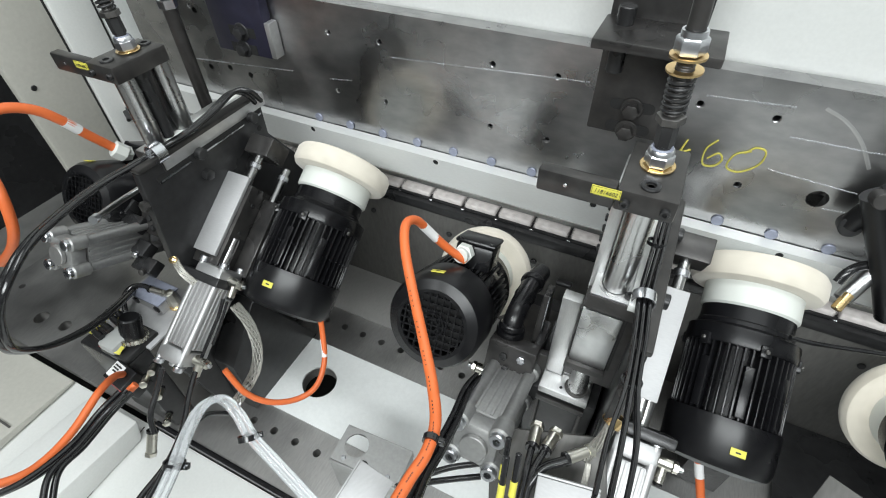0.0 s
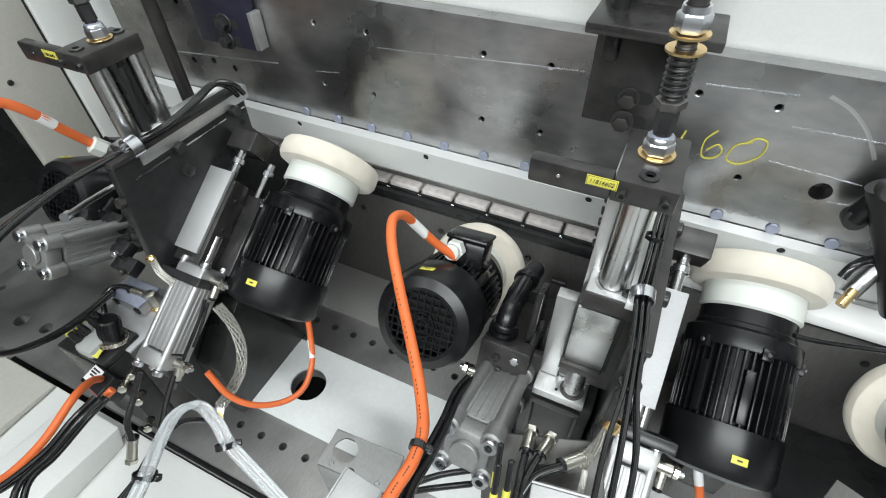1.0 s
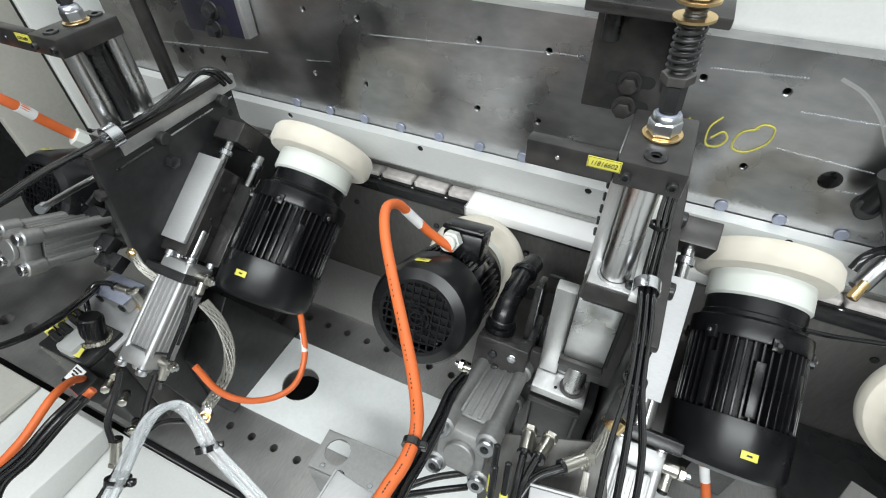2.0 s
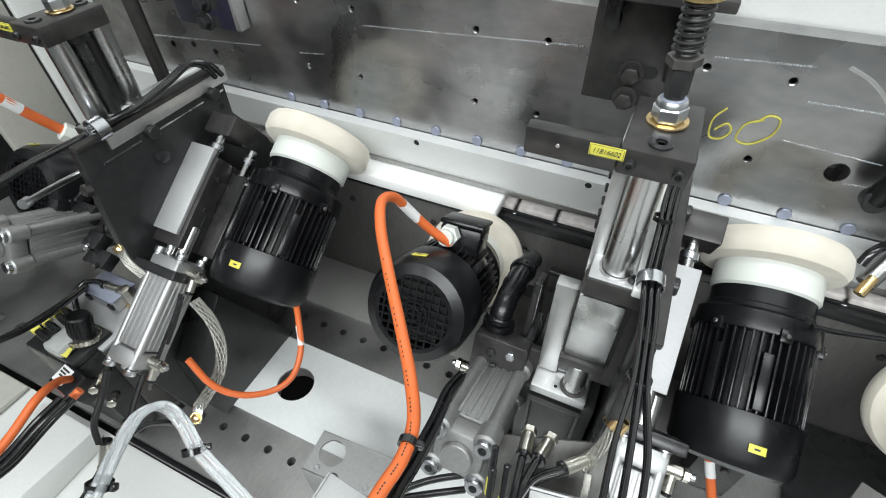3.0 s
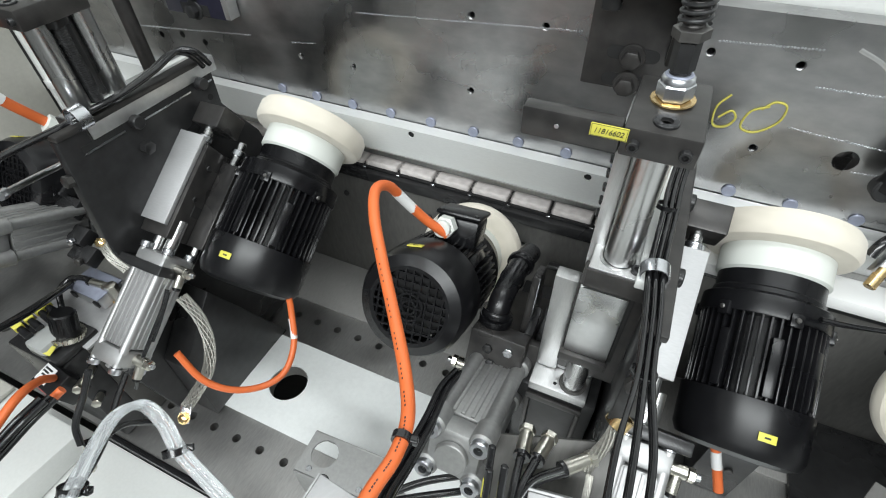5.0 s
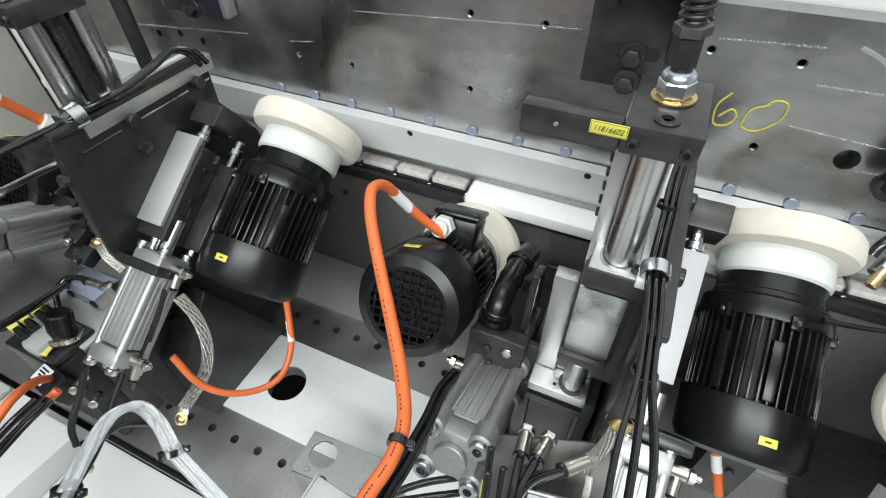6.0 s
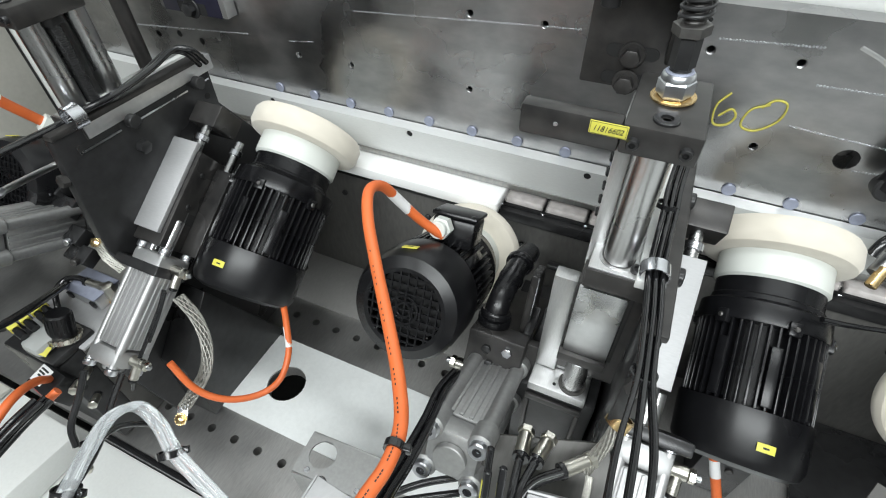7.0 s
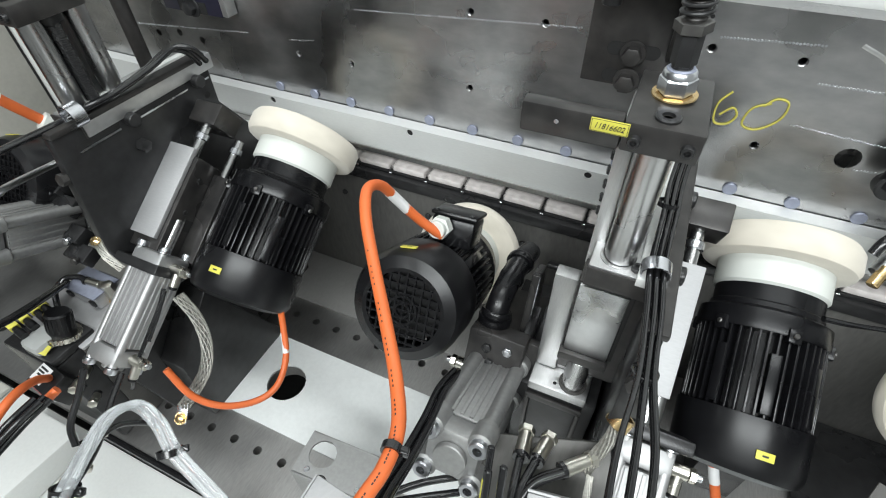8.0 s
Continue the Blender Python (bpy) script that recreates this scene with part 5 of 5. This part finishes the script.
def lower_station():
    """Fittings plate in front of the lift carriage."""
    g = thing("fitting_plate", "grey steel plate with nickel fittings and a black valve", "plate")
    m = look((0.252, -0.422, -0.136), (0.25, -0.9, 0.43)) @ Matrix.Rotation(radians(-18), 4, "Z")
    part("plate", box(-0.060, 0.070, -0.06, 0.032, -0.006, 0.0, 0.002, m), STEEL_DARK, g)
    part("grommet", cyl(0.009, 0.0, 0.003, m @ Matrix.Translation((0.018, 0.022, 0)), 20), BLACKENED, g, "black rubber grommet")
    for p, q in (((0.229, -0.431, -0.101), (0.227, -0.408, -0.107)), ((0.243, -0.429, -0.101), (0.247, -0.407, -0.107)), ((0.267, -0.430, -0.096), (0.284, -0.413, -0.098))):
        fitting(Vector(p), Vector(q) - Vector(p), 0.0065, 0.024)
    for p in ([(0.229, -0.435, -0.101), (0.232, -0.464, -0.099), (0.236, -0.500, -0.102)], [(0.242, -0.432, -0.100), (0.238, -0.461, -0.098), (0.241, -0.498, -0.101)], [(0.266, -0.432, -0.094), (0.248, -0.447, -0.098), (0.237, -0.467, -0.101), (0.241, -0.496, -0.106)], [(0.267, -0.435, -0.092), (0.247, -0.453, -0.095), (0.238, -0.479, -0.100)]):
        cable("pneumatic_line", p, 0.0038, RUBBER, "short black line into a nickel fitting", "hose", group="pneumatic lines")
    t = thing("terminal_plate", "bright zinc cover with two black cap screws", "plate", "terminal plates")
    mm = look((0.278, -0.467, -0.101), (0.25, -0.75, 0.5)) @ Matrix.Rotation(radians(-14), 4, "Z")
    part("plate", box(-0.030, 0.032, -0.04, 0.014, -0.012, 0.0, 0.002, mm), ALU_FACE, t)
    part("lip", box(-0.030, 0.032, 0.0142, 0.0165, -0.012, 0.010, 0.0005, mm), ALU_FACE, t, "upturned lip")
    for x in (-0.022, 0.024):
        part("cap_screw", cyl(0.006, 0.0, 0.007, mm @ Matrix.Translation((x, 0.008, 0)), 16), BLACKENED, t)
    for p in ((0.211, -0.475, -0.092), (0.216, -0.495, -0.089), (0.226, -0.488, -0.087)):
        w = thing("tagged_wire", "black control wire with yellow wrap tag", "wire", "tagged wires")
        part("core", cyl(0.0032, -0.04, 0.03, aim(p, (0.1, -0.5, -0.7)), 14), RUBBER, w)
        part("tag", cyl(0.0038, -0.010, 0.008, aim(p, (0.1, -0.5, -0.7)), 14), YELLOW, w, "yellow wrap tag")
    ring_ = thing("strap_ring", "brass ferrule on the braided strap", "ferrule")
    part("ferrule", turned([(0.009, -0.006), (0.0115, -0.006), (0.0115, 0.006), (0.009, 0.006)], aim((0.301, -0.372, -0.085), (-0.3, -0.5, -0.6)), 24, True), BRASS, ring_)
    sm = thing("switch_plate", "small bare steel plate with a bent fitting", "plate")
    m3 = look((0.545, -0.336, -0.141), (0.3, -0.7, 0.5)) @ Matrix.Rotation(radians(-10), 4, "Z")
    part("plate", box(-0.020, 0.024, -0.03, 0.022, -0.003, 0, 0.001, m3), STEEL_DARK, sm)
    part("fitting", tube([m3 @ Vector((0.01, 0.0, 0.01)), m3 @ Vector((0.0, -0.01, 0.02)), m3 @ Vector((-0.002, -0.04, 0.02))], 0.006, 12), NICKEL, sm)


lower_station()


def right_end():
    b = thing("pipe_bracket", "black bracket with blow pipes at the end of the rail", "bracket")
    part("arm", tube([(0.506, -0.030, -0.001), (0.511, -0.030, 0.020), (0.522, -0.030, 0.057)], 0.013, 16, 4), PLASTIC, b, "black cast arm")
    part("post", tube([(0.510, -0.035, 0.053), (0.532, -0.040, 0.015), (0.567, -0.050, -0.041), (0.602, -0.060, -0.103)], 0.019, 18, 4), PLASTIC, b, "black round post")
    part("knob", cyl(0.010, -0.008, 0.014, aim((0.507, -0.050, 0.057), (0, -1, 0.3)), 18), BLACK_BLOCK, b, "black clamp screw")
    part("arm_end", cyl(0.0135, -0.010, 0.010, aim((0.506, -0.030, -0.001), (0, -1, 0.2)), 24, 0.002), BLACKENED, b)
    p = thing("blow_pipe", "chromed blow pipe with brass nozzle beside the wheel", "pipe")
    part("pipe", tube([(0.535, -0.076, -0.085), (0.551, -0.052, -0.062), (0.577, -0.021, -0.022)], 0.011, 16, 4), CHROME, p)
    part("nozzle", cyl(0.0065, 0, 0.026, aim((0.529, -0.093, -0.090), (0.3, 0.6, 0.5)), 18), BRASS, p, "brass nozzle")
    part("hose", tube([(0.521, -0.068, -0.066), (0.527, -0.059, -0.052), (0.543, -0.047, -0.044), (0.578, -0.040, -0.029)], 0.006, 12, 6), RUBBER, p, "black hose")
    c = thing("lower_cover", "dark sheet cover in front of the last wheel", "cover")
    part("cover", plate_yz([(-0.20, -0.28), (-0.16, -0.20), (-0.05, -0.20), (-0.05, TABLE_Z + 0.001), (-0.20, TABLE_Z + 0.001)], 0.46, 0.525), BLACKENED, c)
    for z in (-0.25, -0.40):
        part("cover_screw", cyl(0.006, 0, 0.004, aim((0.50, -0.2, z), (0, -1, 0)), 16), BLACK_BLOCK, c)
    part("edge_fold", box(0.455, 0.53, -0.206, -0.2005, -0.30, -0.272, 0.001), STEEL_DARK, c)


right_end()


def left_clutter():
    g = thing("clamp_bracket", "black clamp brackets with cap screws beside a motor", "bracket")
    for k, p in enumerate(((-0.605, -0.295, -0.113), (-0.573, -0.313, -0.134), (-0.542, -0.329, -0.151), (-0.516, -0.353, -0.182), (-0.493, -0.369, -0.201))):
        part("clamp", box(-0.022, 0.024, -0.014, 0.014, -0.011, 0.011, 0.003, Matrix.Translation(p) @ Matrix.Rotation(radians(20), 4, "X")), BLACKENED, g)
        part("cap_screw", cyl(0.006, 0, 0.008, aim(Vector(p) + Vector((0.012, -0.015, 0.006)), (0.2, -1, 0.3)), 16), ZINC if k in (1, 3) else BLACK_BLOCK, g)
    r = thing("push_rod", "thin bright steel rod beside the mounting plate", "rod")
    part("rod", tube([(-0.386, -0.437, 0.004), (-0.410, -0.395, -0.011), (-0.429, -0.346, -0.025)], 0.0042, 14, 3), CHROME, r)
    part("tip", tube([(-0.383, -0.442, 0.006), (-0.386, -0.437, 0.004), (-0.389, -0.433, 0.003)], 0.006, 14, 2), ZINC, r)


left_clutter()


def left_strut():
    g = thing("threaded_strut", "black threaded strut in front of the cabinet pillar", "strut")
    o = Vector((-0.519, -0.115, 0.0))
    part("strut", cyl(0.0115, -0.06, 0.150, Matrix.Translation(o), 24), BLACK_BLOCK, g)
    part("strut_thread", turned([(0.0085 + 0.0006 * (i % 2), 0.150 + 0.0016 * i) for i in range(90)], Matrix.Translation(o), 16), BLACKENED, g)
    coil = [o + Vector((0.0125 * math.cos(a), 0.0125 * math.sin(a), 0.168 + 0.05 * a / (2 * math.pi * 7))) for a in [2 * math.pi * 7 * i / 98 for i in range(99)]]
    part("spring", sweep(bmesh.new(), coil, 0.0016, 8, 2), BLACKENED, g, "dark coil spring")
    part("nut", hexa(bmesh.new(), 0.026, 0.15, 0.165, Matrix.Translation(o)), ZINC, g)


left_strut()


# ---- motion ----
def motions():
    speed = 0.3413
    for ob, x in ((chain, 0.0), (boards[0], 0.695), (boards[1], 2.072)):
        walk(ob, [(i * 0.1, pose(x - speed * i * 0.1, 0, 0)) for i in range(81)])
    for g, u, rows in ((motor_a, EU, ((0, 0), (0.5, 0.6), (1, 1.9), (1.5, 5.0), (3, 18.4), (3.5, 22.2), (4, 25), (4.5, 25), (6, 20.5), (6.5, 16.6), (7, 12.2), (7.5, 6.4), (8, 1.6))),
                       (motor_b, EU, ((0, 0), (0.5, -4.9), (1, -5.2), (1.5, -3.1), (3, 8), (3.5, 11.7), (4, 16.2), (4.5, 18.8), (6, 15.5), (6.5, 12.1), (7, 8.5), (7.5, 4.6), (8, 0.1))),
                       (motor_c, FU, ((0, 2), (0.5, 2.1), (1, 3.2), (1.5, 6.5), (3, 12.6), (3.5, 15.2), (4, 17.9), (4.5, 18), (6, 14.7), (6.5, 12.3), (7, 10.2), (7.5, 7.6), (8, 6.2)))):
        walk(g, [(t, Matrix.Translation(u * (s * 0.001))) for t, s in rows])
    for w in (wheel_a, wheel_b, wheel_c, wheel_d, wheel_e):
        m = w.matrix_basis.copy()
        walk(w, [(i * 0.1, m @ Matrix.Rotation(radians(75 * i), 4, "Z")) for i in range(81)])


motions()
